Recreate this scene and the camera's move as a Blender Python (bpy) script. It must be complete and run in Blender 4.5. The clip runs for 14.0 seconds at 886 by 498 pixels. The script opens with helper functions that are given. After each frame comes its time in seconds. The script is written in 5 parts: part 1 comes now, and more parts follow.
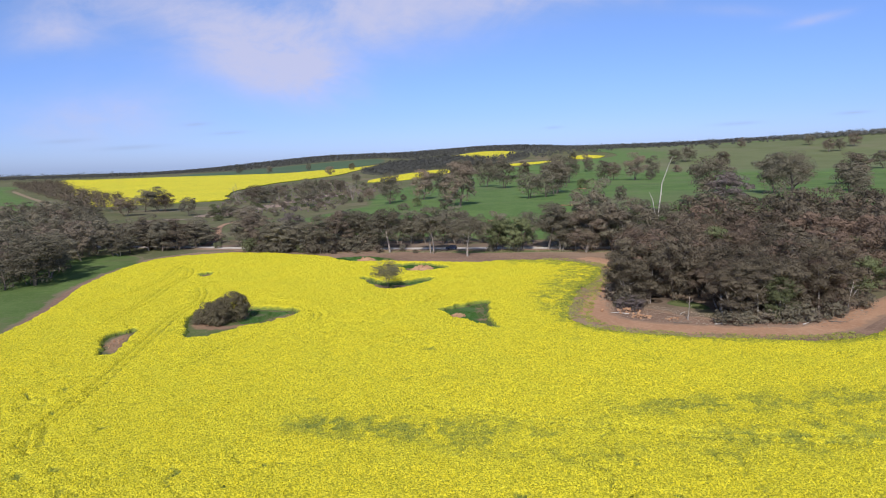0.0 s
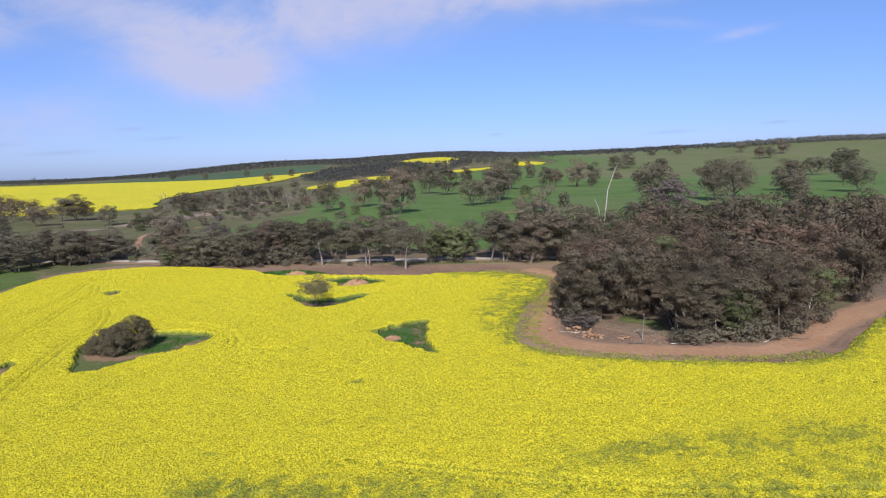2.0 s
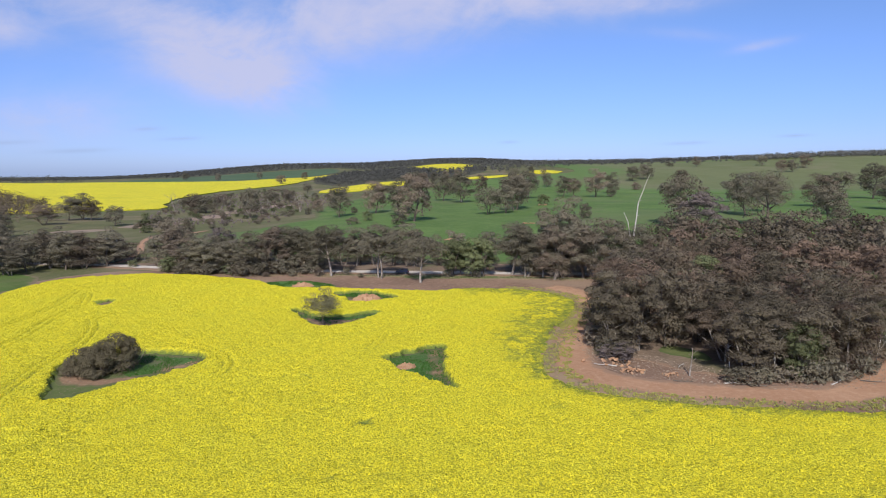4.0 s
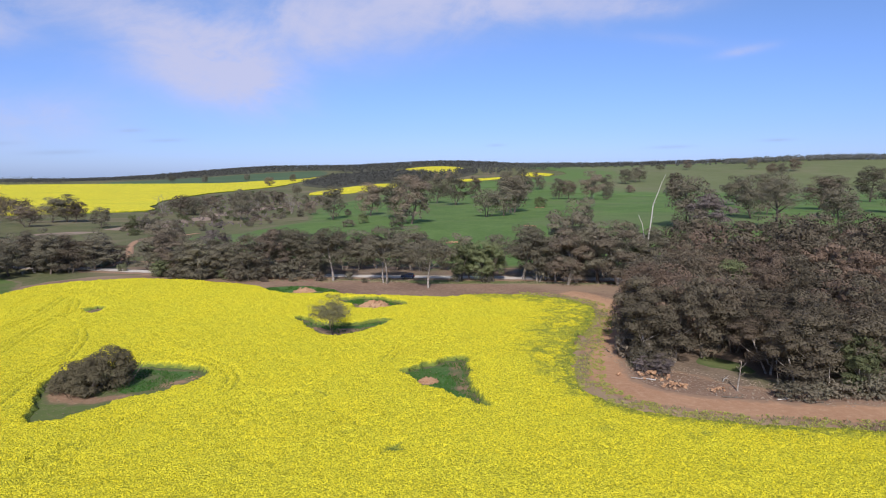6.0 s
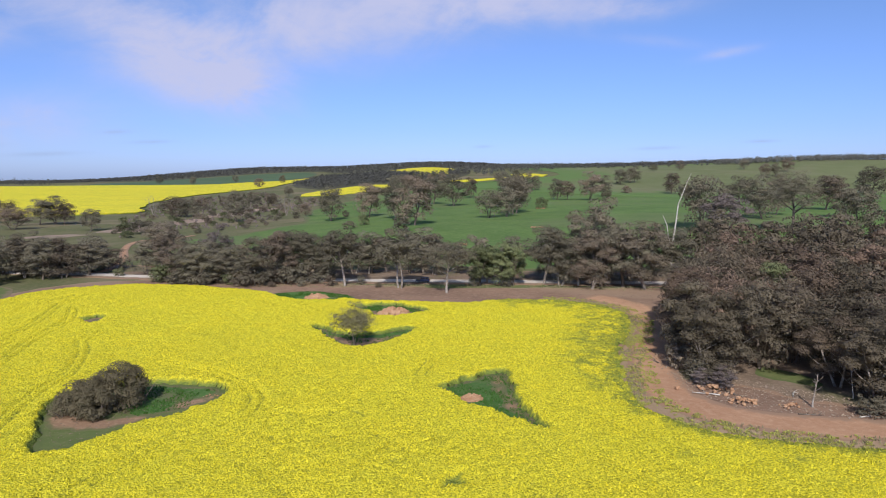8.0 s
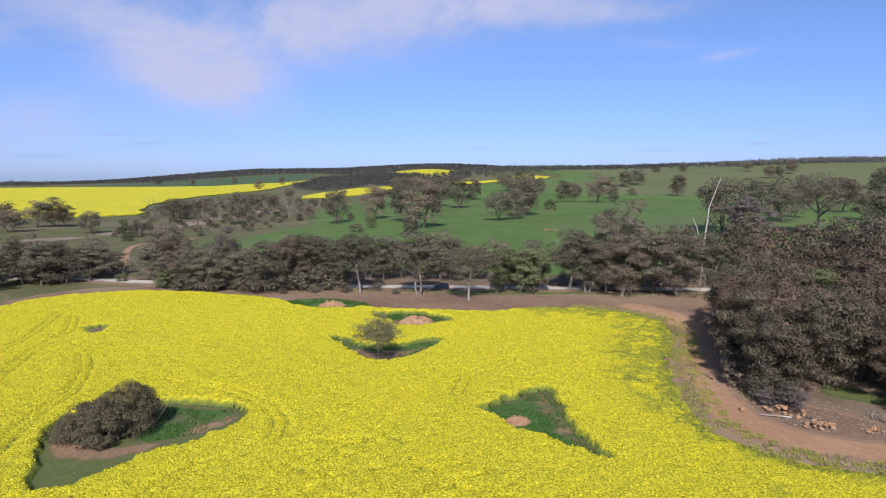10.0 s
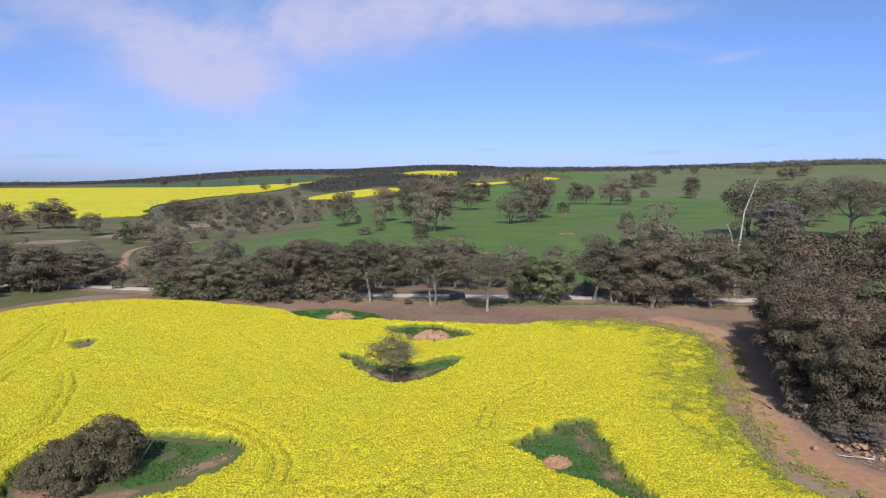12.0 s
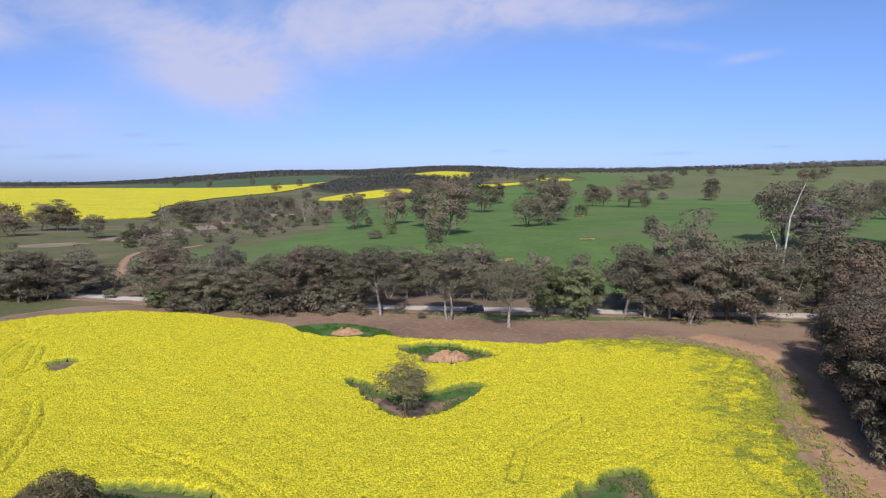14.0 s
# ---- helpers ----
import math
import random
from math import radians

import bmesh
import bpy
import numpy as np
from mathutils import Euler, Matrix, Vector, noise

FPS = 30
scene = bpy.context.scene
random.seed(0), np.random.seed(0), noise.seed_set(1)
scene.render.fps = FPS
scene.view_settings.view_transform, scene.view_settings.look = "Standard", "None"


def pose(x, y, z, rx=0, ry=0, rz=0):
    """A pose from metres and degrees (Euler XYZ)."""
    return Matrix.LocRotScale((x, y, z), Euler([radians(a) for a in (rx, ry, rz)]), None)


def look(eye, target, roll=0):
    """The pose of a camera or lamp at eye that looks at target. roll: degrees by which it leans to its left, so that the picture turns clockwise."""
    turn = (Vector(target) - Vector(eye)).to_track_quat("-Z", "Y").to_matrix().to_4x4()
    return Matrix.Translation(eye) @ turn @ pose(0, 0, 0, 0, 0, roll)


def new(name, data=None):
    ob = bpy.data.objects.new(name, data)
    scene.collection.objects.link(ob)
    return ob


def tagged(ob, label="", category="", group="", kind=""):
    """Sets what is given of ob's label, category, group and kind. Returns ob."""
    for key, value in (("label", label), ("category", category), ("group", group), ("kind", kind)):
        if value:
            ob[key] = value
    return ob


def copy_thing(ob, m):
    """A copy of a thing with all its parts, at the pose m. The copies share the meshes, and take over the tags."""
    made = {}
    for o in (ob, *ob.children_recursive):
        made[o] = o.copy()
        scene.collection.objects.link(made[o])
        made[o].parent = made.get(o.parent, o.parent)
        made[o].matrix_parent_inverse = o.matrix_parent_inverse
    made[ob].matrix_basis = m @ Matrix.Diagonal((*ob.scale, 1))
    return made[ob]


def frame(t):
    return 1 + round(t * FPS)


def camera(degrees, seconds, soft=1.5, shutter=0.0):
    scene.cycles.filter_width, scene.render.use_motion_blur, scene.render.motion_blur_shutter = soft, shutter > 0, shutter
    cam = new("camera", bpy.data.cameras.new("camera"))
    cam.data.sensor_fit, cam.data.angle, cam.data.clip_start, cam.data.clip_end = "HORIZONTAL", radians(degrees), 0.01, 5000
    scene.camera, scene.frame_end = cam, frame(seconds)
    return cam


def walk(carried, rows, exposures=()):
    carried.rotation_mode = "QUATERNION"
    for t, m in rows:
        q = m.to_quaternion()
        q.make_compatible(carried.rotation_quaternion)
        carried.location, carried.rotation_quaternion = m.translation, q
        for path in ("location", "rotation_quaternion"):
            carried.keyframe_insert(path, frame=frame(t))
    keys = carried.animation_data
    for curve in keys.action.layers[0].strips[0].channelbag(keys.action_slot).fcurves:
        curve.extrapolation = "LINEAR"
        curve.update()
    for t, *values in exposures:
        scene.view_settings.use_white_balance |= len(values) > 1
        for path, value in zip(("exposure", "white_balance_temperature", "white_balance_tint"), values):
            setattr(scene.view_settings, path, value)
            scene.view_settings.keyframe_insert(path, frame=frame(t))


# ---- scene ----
from mathutils.geometry import delaunay_2d_cdt
cam = camera(67.2, 14.0, 1.0)

PATH = [
    (0, (7.494, -92.885, 39.542), (7.506, -90.903, 39.274), -1.7),
    (0.5, (7.932, -88.853, 39.486), (7.988, -86.871, 39.22), -1.7),
    (1, (8.695, -84.952, 39.347), (8.798, -82.972, 39.084), -1.8),
    (1.5, (9.541, -80.77, 39.219), (9.694, -78.793, 38.959), -1.8),
    (2, (10.37, -76.234, 39.185), (10.55, -74.258, 38.931), -1.6),
    (2.5, (10.982, -71.412, 39.276), (11.165, -69.436, 39.029), -1.3),
    (3, (11.117, -66.798, 39.422), (11.29, -64.82, 39.179), -1.0),
    (3.5, (10.612, -62.873, 39.458), (10.774, -60.893, 39.22), -0.7),
    (4, (9.659, -59.427, 39.52), (9.806, -57.447, 39.285), -0.3),
    (6.5, (1.232, -45.3, 38.274), (1.432, -43.323, 38.049), -0.1),
    (7, (-0.973, -42.23, 38.072), (-0.762, -40.254, 37.848), -0.1),
    (7.5, (-3.179, -39.135, 37.904), (-2.959, -37.16, 37.68), -0.1),
    (8, (-5.227, -36.151, 37.774), (-5.003, -34.176, 37.551), -0.2),
    (10.5, (-11.67, -21.572, 37.377), (-11.438, -19.597, 37.161), -0.1),
    (11, (-12.077, -18.227, 37.429), (-11.847, -16.252, 37.214), -0.0),
    (11.5, (-12.156, -14.45, 37.467), (-11.932, -12.474, 37.253), -0.0),
    (12, (-12.232, -10.576, 37.524), (-12.019, -8.599, 37.311), 0.0),
    (12.5, (-12.132, -6.52, 37.593), (-11.93, -4.542, 37.381), 0.1),
    (13, (-12.15, -2.535, 37.734), (-11.956, -0.556, 37.522), 0.1),
    (13.5, (-12.151, 1.47, 37.881), (-11.965, 3.45, 37.669), 0.2),
    (14, (-11.927, 5.632, 37.964), (-11.748, 7.613, 37.753), 0.1),
]
walk(cam, [(t, look(eye, target, roll)) for t, eye, target, roll in PATH])

# world, sun, exposure
SUN_AZ, SUN_EL = radians(189.5), radians(38)   # compass bearing of the sun from +y, clockwise
to_sun = Vector((math.sin(SUN_AZ) * math.cos(SUN_EL), math.cos(SUN_AZ) * math.cos(SUN_EL), math.sin(SUN_EL)))
sun = new("sun", bpy.data.lights.new("sun", "SUN"))
sun.data.energy, sun.data.angle, sun.data.color = 4.2, radians(0.53), (1.0, 0.95, 0.87)
sun.matrix_world = look((0, 0, 200), Vector((0, 0, 200)) - to_sun)
scene.view_settings.exposure = 0.0


class Nodes:
    """Short hand for building a node tree."""

    def __init__(self, tree):
        self.tree = tree

    def add(self, kind, **sets):
        n = self.tree.nodes.new(kind)
        for k, v in sets.items():
            if k in n.inputs:
                n.inputs[k].default_value = v
        return n

    def link(self, a, b):
        self.tree.links.new(a, b)

    def math(self, op, a, b=0.0, clamp=False):
        n = self.tree.nodes.new("ShaderNodeMath")
        n.operation, n.use_clamp = op, clamp
        for i, v in enumerate((a, b)):
            if isinstance(v, (int, float)):
                n.inputs[i].default_value = v
            else:
                self.link(v, n.inputs[i])
        return n.outputs[0]

    def mix(self, fac, a, b):
        n = self.tree.nodes.new("ShaderNodeMix")
        n.data_type = "RGBA"
        for i, v in ((0, fac), (6, a), (7, b)):
            if isinstance(v, (int, float)):
                n.inputs[i].default_value = v
            elif isinstance(v, tuple):
                n.inputs[i].default_value = (*v[:3], 1)
            else:
                self.link(v, n.inputs[i])
        return n.outputs[2]

    def noise(self, scale, detail=3.0, vec=None, rough=0.55, warp=0.0):
        n = self.tree.nodes.new("ShaderNodeTexNoise")
        n.inputs["Scale"].default_value, n.inputs["Detail"].default_value = scale, detail
        n.inputs["Roughness"].default_value, n.inputs["Distortion"].default_value = rough, warp
        if vec is not None:
            self.link(vec, n.inputs["Vector"])
        return n.outputs["Fac"]

    def ramp(self, fac, lo, hi):
        n = self.tree.nodes.new("ShaderNodeMapRange")
        n.interpolation_type = "SMOOTHSTEP"
        n.inputs[1].default_value, n.inputs[2].default_value = lo, hi
        self.link(fac, n.inputs[0])
        return n.outputs[0]


def build_world():
    world = bpy.data.worlds.new("sky")
    scene.world = world
    world.use_nodes = True
    t = Nodes(world.node_tree)
    world.node_tree.nodes.clear()
    sky = t.add("ShaderNodeTexSky")
    sky.sky_type, sky.sun_disc = "NISHITA", False
    sky.sun_elevation, sky.sun_rotation = SUN_EL, SUN_AZ
    sky.altitude, sky.air_density, sky.dust_density, sky.ozone_density = 300, 1.0, 0.6, 1.5
    co = t.add("ShaderNodeTexCoord")
    sep = t.add("ShaderNodeSeparateXYZ")
    t.link(co.outputs["Generated"], sep.inputs[0])
    x, y, z = sep.outputs
    # clear air: the low sky is milky blue, the high sky deeper
    low = t.ramp(z, 0.0, 0.30)
    clear = t.add("ShaderNodeMix")
    clear.data_type, clear.blend_type = "RGBA", "MULTIPLY"
    clear.inputs[0].default_value = 1.0
    t.link(sky.outputs[0], clear.inputs[6])
    t.link(t.mix(t.ramp(z, 0.35, 0.7), t.mix(low, t.mix(t.ramp(z, -0.01, 0.07), tuple(1.12 * v for v in SKY_LOW), SKY_LOW), SKY_HIGH), (0.98, 0.97, 0.95)), clear.inputs[7])
    # thin cirrus: soft banks in the direction of view, torn by noise
    ahead = t.math("MAXIMUM", t.math("ABSOLUTE", y), 0.05)
    a, b = t.math("DIVIDE", x, ahead), t.math("DIVIDE", z, ahead)
    flat = t.add("ShaderNodeCombineXYZ")
    t.link(a, flat.inputs[0])
    t.link(t.math("MULTIPLY", b, 1.9), flat.inputs[1])
    tear = t.noise(4.5, 7, flat.outputs[0], 0.6, 0.8)
    wisp = t.noise(17, 5, flat.outputs[0], 0.6, 0.6)

    def bank(ca, cb, ra, rb, lean):
        da, db = t.math("SUBTRACT", a, ca), t.math("SUBTRACT", b, cb)
        db = t.math("SUBTRACT", db, t.math("MULTIPLY", da, lean))
        u, v = t.math("DIVIDE", da, ra), t.math("DIVIDE", db, rb)
        r2 = t.math("ADD", t.math("MULTIPLY", u, u), t.math("MULTIPLY", v, v))
        return t.math("EXPONENT", t.math("MULTIPLY", r2, -1.0))

    cover, streak = None, None
    for ca, cb, ra, rb, lean, much in CLOUDS:
        one = t.math("MULTIPLY", bank(ca, cb, ra, rb, lean), much)
        cover = one if cover is None else t.math("ADD", cover, one)
    for ca, cb, ra, rb in STREAKS:
        one = bank(ca, cb, ra, rb, 0.03)
        streak = one if streak is None else t.math("ADD", streak, one)
    shred = t.math("ADD", t.math("ADD", -0.75, t.math("MULTIPLY", tear, 2.3)), t.math("MULTIPLY", wisp, 0.75))
    cover = t.math("MULTIPLY", t.ramp(t.math("MULTIPLY", cover, shred), -0.10, 1.25), 0.90, True)
    col = t.mix(cover, clear.outputs[2], CLOUD_COLOUR)
    col = t.mix(t.math("MULTIPLY", t.math("MULTIPLY", streak, t.math("ADD", 0.3, wisp)), 0.55, True), col, STREAK_COLOUR)
    bg = t.add("ShaderNodeBackground")
    t.link(col, bg.inputs[0])
    bg.inputs[1].default_value = 0.10
    out = t.add("ShaderNodeOutputWorld")
    t.link(bg.outputs[0], out.inputs[0])


SKY_LOW, SKY_HIGH = (0.56, 0.75, 1.53), (0.745, 0.905, 1.29)
CLOUD_COLOUR, STREAK_COLOUR = (5.7, 5.9, 8.2), (3.7, 4.7, 7.2)
# bearing, height, half width, half height, slope, density
CLOUDS = ((-0.268, 0.170, 0.095, 0.055, -0.32, 1.3), (-0.18, 0.126, 0.075, 0.042, -0.25, 0.95), (-0.06, 0.215, 0.25, 0.062, 0.12, 1.15), (0.19, 0.256, 0.15, 0.034, 0.10, 1.0),
          (0.39, 0.246, 0.12, 0.020, 0.12, 0.75), (0.56, 0.186, 0.05, 0.008, 0.20, 0.6), (-0.46, 0.246, 0.14, 0.050, 0.05, 0.75), (-0.56, 0.19, 0.07, 0.030, 0.0, 0.5),
          (-0.50, 0.075, 0.17, 0.045, 0.0, 0.6), (0.45, 0.20, 0.12, 0.010, -0.05, 0.3))
# thin grey wisps low over the ridge
STREAKS = ((-0.35, 0.061, 0.020, 0.0030), (-0.305, 0.047, 0.026, 0.0026), (-0.545, 0.042, 0.035, 0.0030), (-0.45, 0.030, 0.045, 0.0032), (0.447, 0.039, 0.032, 0.0026), (0.175, 0.041, 0.012, 0.0022), (0.62, 0.05, 0.025, 0.0024))
build_world()


# materials
def material(name, rough=0.9, spec=0.2):
    m = bpy.data.materials.new(name)
    m.use_nodes = True
    t = Nodes(m.node_tree)
    b = m.node_tree.nodes["Principled BSDF"]
    b.inputs["Roughness"].default_value = rough
    b.inputs["Specular IOR Level"].default_value = spec
    return m, t, b


def coords(t):
    return t.add("ShaderNodeTexCoord").outputs["Object"]


def place_of(t):
    return t.add("ShaderNodeNewGeometry").outputs["Position"]


def bump(t, b, height, strength, distance):
    n = t.add("ShaderNodeBump")
    n.inputs["Strength"].default_value, n.inputs["Distance"].default_value = strength, distance
    t.link(height, n.inputs["Height"])
    t.link(n.outputs[0], b.inputs["Normal"])


def soil_like(name, dark, mid, light, scale, rough=0.95, relief=0.15, tint=None, tint_amount=0.5, under=None):
    """Earth, gravel or short grass: three tones at a large and a small scale, with relief. It wears into 'under' at its rim."""
    m, t, b = material(name, rough, 0.1)
    p = place_of(t)
    a = t.noise(scale * 0.06, 4, p, 0.6, 0.5)
    c = t.noise(scale, 5, p, 0.7)
    e = t.noise(scale * 0.28, 5, p, 0.65, 0.4)
    col = t.mix(t.ramp(a, 0.32, 0.68), dark, mid)
    col = t.mix(t.math("MULTIPLY", t.ramp(c, 0.42, 0.75), 0.7), col, light)
    col = t.mix(t.math("MULTIPLY", t.ramp(e, 0.48, 0.70), 0.6), col, dark)
    grit = t.noise(scale * 5, 3, p, 0.6)
    col = t.mix(t.math("MULTIPLY", t.ramp(grit, 0.55, 0.75), 0.5), col, tuple(v * 0.55 for v in dark))
    if tint:
        d = t.noise(scale * 0.021, 3, p, 0.6, 0.8)
        col = t.mix(t.math("MULTIPLY", t.ramp(d, 0.5, 0.66), tint_amount), col, tint)
    if under:
        att = t.add("ShaderNodeAttribute")
        att.attribute_name = "rim"
        worn = t.math("ADD", att.outputs["Fac"], t.math("MULTIPLY", t.math("SUBTRACT", e, 0.5), 1.4))
        col = t.mix(t.ramp(worn, 0.15, 0.6), under, col)
    t.link(col, b.inputs["Base Color"])
    bump(t, b, c, 0.7, relief)
    return m


def leafy(name, a, c, dull, spread=0.5):
    """Leaves: two tones leaf by leaf, and each plant leans towards one of three tones."""
    m, t, b = material(name, 0.7, 0.15)
    info = t.add("ShaderNodeObjectInfo").outputs["Random"]
    isl = t.add("ShaderNodeNewGeometry").outputs["Random Per Island"]
    col = t.mix(t.math("ADD", 0.25, t.math("MULTIPLY", isl, 0.5)), a, c)
    col = t.mix(t.math("MULTIPLY", t.ramp(info, 0.45, 1.0), spread), col, dull)
    tone = t.math("ADD", 0.68, t.math("MULTIPLY", t.math("FRACT", t.math("MULTIPLY", info, 7.31)), 0.72))
    shade = t.add("ShaderNodeVectorMath")
    shade.operation = "SCALE"
    t.link(col, shade.inputs[0])
    t.link(tone, shade.inputs["Scale"])
    col = shade.outputs[0]
    t.link(col, b.inputs["Base Color"])
    glow = t.add("ShaderNodeBsdfTranslucent")
    t.link(col, glow.inputs["Color"])
    both = t.add("ShaderNodeMixShader")
    both.inputs[0].default_value = 0.12
    t.link(b.outputs[0], both.inputs[1])
    t.link(glow.outputs[0], both.inputs[2])
    t.link(both.outputs[0], m.node_tree.nodes["Material Output"].inputs["Surface"])
    return m


def bark(name, a, c):
    m, t, b = material(name, 0.85, 0.2)
    p = coords(t)
    n = t.noise(1.3, 5, p, 0.6, 1.0)
    col = t.mix(t.ramp(n, 0.35, 0.65), a, c)
    t.link(col, b.inputs["Base Color"])
    bump(t, b, t.noise(9, 4, p), 0.5, 0.03)
    return m


def plain(name, col, rough=0.5, metal=0.0, spec=0.5):
    m, t, b = material(name, rough, spec)
    n = t.noise(14, 3, coords(t))
    t.link(t.mix(t.ramp(n, 0.3, 0.7), tuple(v * 0.85 for v in col), tuple(v * 1.1 for v in col)), b.inputs["Base Color"])
    b.inputs["Metallic"].default_value = metal
    return m


def crop_material(name, fine=True):
    """Canola: clustered yellow flower heads over green leaf, shade in the gaps between heads put into the colour; the
    share of flower comes from the 'bloom' attribute.
    """
    m, t, b = material(name, 0.8, 0.1)
    p = place_of(t)
    att = t.add("ShaderNodeAttribute")
    att.attribute_name = "bloom"
    n1 = t.noise(2.6 if fine else 0.35, 5, p, 0.8)
    n2 = t.noise(0.10 if fine else 0.015, 3, p, 0.6, 0.6)
    n3 = t.noise(0.55 if fine else 0.06, 3, p, 0.6, 0.4)
    if not fine:
        rows = t.add("ShaderNodeMapping")
        rows.inputs["Scale"].default_value = (0.010, 0.06, 0.02)
        rows.inputs["Rotation"].default_value = (0, 0, 0.25)
        t.link(p, rows.inputs["Vector"])
        n3 = t.noise(1.0, 5, rows.outputs[0], 0.65, 0.5)
    cell = t.add("ShaderNodeTexVoronoi")
    cell.inputs["Scale"].default_value = 3.3 if fine else 0.4
    t.link(p, cell.inputs["Vector"])
    heads = t.add("ShaderNodeSeparateColor")
    t.link(cell.outputs["Color"], heads.inputs[0])
    yel = t.mix(t.ramp(n2, 0.3, 0.7), YELLOW_A, YELLOW_B)
    yel = t.mix(t.math("MULTIPLY", heads.outputs[0], 0.45), yel, YELLOW_BRIGHT)
    # dimmed yellow between the heads stands in for shade in the gaps
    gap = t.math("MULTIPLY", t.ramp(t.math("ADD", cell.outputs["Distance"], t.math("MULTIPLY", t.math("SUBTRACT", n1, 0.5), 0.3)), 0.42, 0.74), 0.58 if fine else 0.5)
    yel = t.mix(gap, yel, YELLOW_GAP_SHADE)
    isl = t.add("ShaderNodeNewGeometry").outputs["Random Per Island"]
    green = t.mix(t.math("MULTIPLY", t.math("ADD", isl, heads.outputs[1]), 0.5), (0.12, 0.17, 0.035), (0.27, 0.31, 0.075))
    grain = t.math("ADD", att.outputs["Fac"], t.math("MULTIPLY", t.math("SUBTRACT", n1, 0.5), 0.9))
    grain = t.math("ADD", grain, t.math("MULTIPLY", t.math("SUBTRACT", n3, 0.5), 0.22 if fine else 1.3))
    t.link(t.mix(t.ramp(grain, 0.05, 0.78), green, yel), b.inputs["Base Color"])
    bump(t, b, t.math("SUBTRACT", n1, t.math("MULTIPLY", cell.outputs["Distance"], 0.8)), 1.0 if fine else 0.5, 0.22 if fine else 0.4)
    return m


YELLOW_A, YELLOW_B, YELLOW_BRIGHT, YELLOW_GAP_SHADE = (0.81, 0.69, 0.034), (0.74, 0.66, 0.038), (0.90, 0.81, 0.085), (0.28, 0.275, 0.025)
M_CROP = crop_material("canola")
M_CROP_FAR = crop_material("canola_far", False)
EARTH, OLIVE = (0.33, 0.215, 0.15), (0.15, 0.15, 0.075)
M_GROUND = soil_like("rough_pasture", (0.115, 0.13, 0.058), (0.165, 0.162, 0.085), (0.225, 0.195, 0.125), 0.6, tint=(0.26, 0.20, 0.145), tint_amount=0.6)
M_DIRT = soil_like("brown_earth", (0.22, 0.14, 0.105), (0.31, 0.20, 0.145), (0.39, 0.275, 0.205), 0.9, relief=0.08, tint=(0.35, 0.25, 0.18), tint_amount=0.7, under=(0.31, 0.24, 0.16))
M_TRACK = soil_like("orange_earth", (0.42, 0.235, 0.145), (0.51, 0.305, 0.195), (0.57, 0.375, 0.255), 0.9, relief=0.05, tint=(0.34, 0.225, 0.155), under=EARTH)
M_LITTER = soil_like("leaf_litter", (0.17, 0.125, 0.095), (0.25, 0.185, 0.14), (0.36, 0.27, 0.20), 1.3, relief=0.12, tint=(0.13, 0.15, 0.065), tint_amount=0.65, under=EARTH)
M_BARE = soil_like("bare_patch", (0.28, 0.175, 0.115), (0.38, 0.24, 0.16), (0.46, 0.32, 0.22), 1.4, relief=0.08, tint=(0.20, 0.17, 0.11), tint_amount=0.7, under=(0.15, 0.155, 0.075))
M_ROAD = soil_like("pale_gravel", (0.58, 0.51, 0.46), (0.66, 0.60, 0.55), (0.74, 0.69, 0.65), 1.5, relief=0.03, under=(0.34, 0.26, 0.20))
M_PASTURE = soil_like("green_pasture", (0.098, 0.170, 0.050), (0.138, 0.217, 0.066), (0.185, 0.245, 0.100), 0.45, relief=0.1, tint=(0.165, 0.185, 0.095), under=(0.15, 0.165, 0.08))
M_GRASS = soil_like("long_grass", (0.065, 0.145, 0.038), (0.092, 0.195, 0.055), (0.145, 0.225, 0.085), 1.6, relief=0.2, tint=(0.19, 0.165, 0.10), tint_amount=0.7, under=(0.16, 0.15, 0.08))
M_OLIVE = soil_like("thin_olive_grass", (0.12, 0.155, 0.055), (0.16, 0.18, 0.075), (0.20, 0.20, 0.10), 0.4, relief=0.1, tint=(0.24, 0.19, 0.14), under=(0.12, 0.15, 0.06))
M_VERGE = soil_like("short_grass", (0.09, 0.145, 0.042), (0.125, 0.19, 0.058), (0.17, 0.205, 0.085), 0.8, relief=0.12, tint=(0.20, 0.17, 0.11), under=(0.22, 0.18, 0.12))
M_STONE = soil_like("orange_stone", (0.36, 0.19, 0.11), (0.50, 0.31, 0.19), (0.60, 0.43, 0.30), 2.5, relief=0.05)
M_LEAF = leafy("eucalypt_leaf", (0.138, 0.125, 0.088), (0.200, 0.178, 0.134), (0.202, 0.150, 0.118), 0.75)
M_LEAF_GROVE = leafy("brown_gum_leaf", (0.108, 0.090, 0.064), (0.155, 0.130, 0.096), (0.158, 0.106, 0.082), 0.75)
M_LEAF_RED = leafy("russet_leaf", (0.165, 0.115, 0.085), (0.23, 0.16, 0.12), (0.185, 0.132, 0.10))
M_LEAF_GREEN = leafy("green_leaf", (0.11, 0.128, 0.06), (0.17, 0.185, 0.095), (0.15, 0.148, 0.09))
M_LEAF_GREY = leafy("grey_leaf", (0.18, 0.145, 0.138), (0.25, 0.205, 0.195), (0.22, 0.17, 0.165))
# greyer, bluer leaf for far woods, with the haze of distance in its colour
M_LEAF_HAZED = leafy("hazed_distant_leaf", (0.095, 0.097, 0.088), (0.142, 0.140, 0.131), (0.122, 0.117, 0.105))
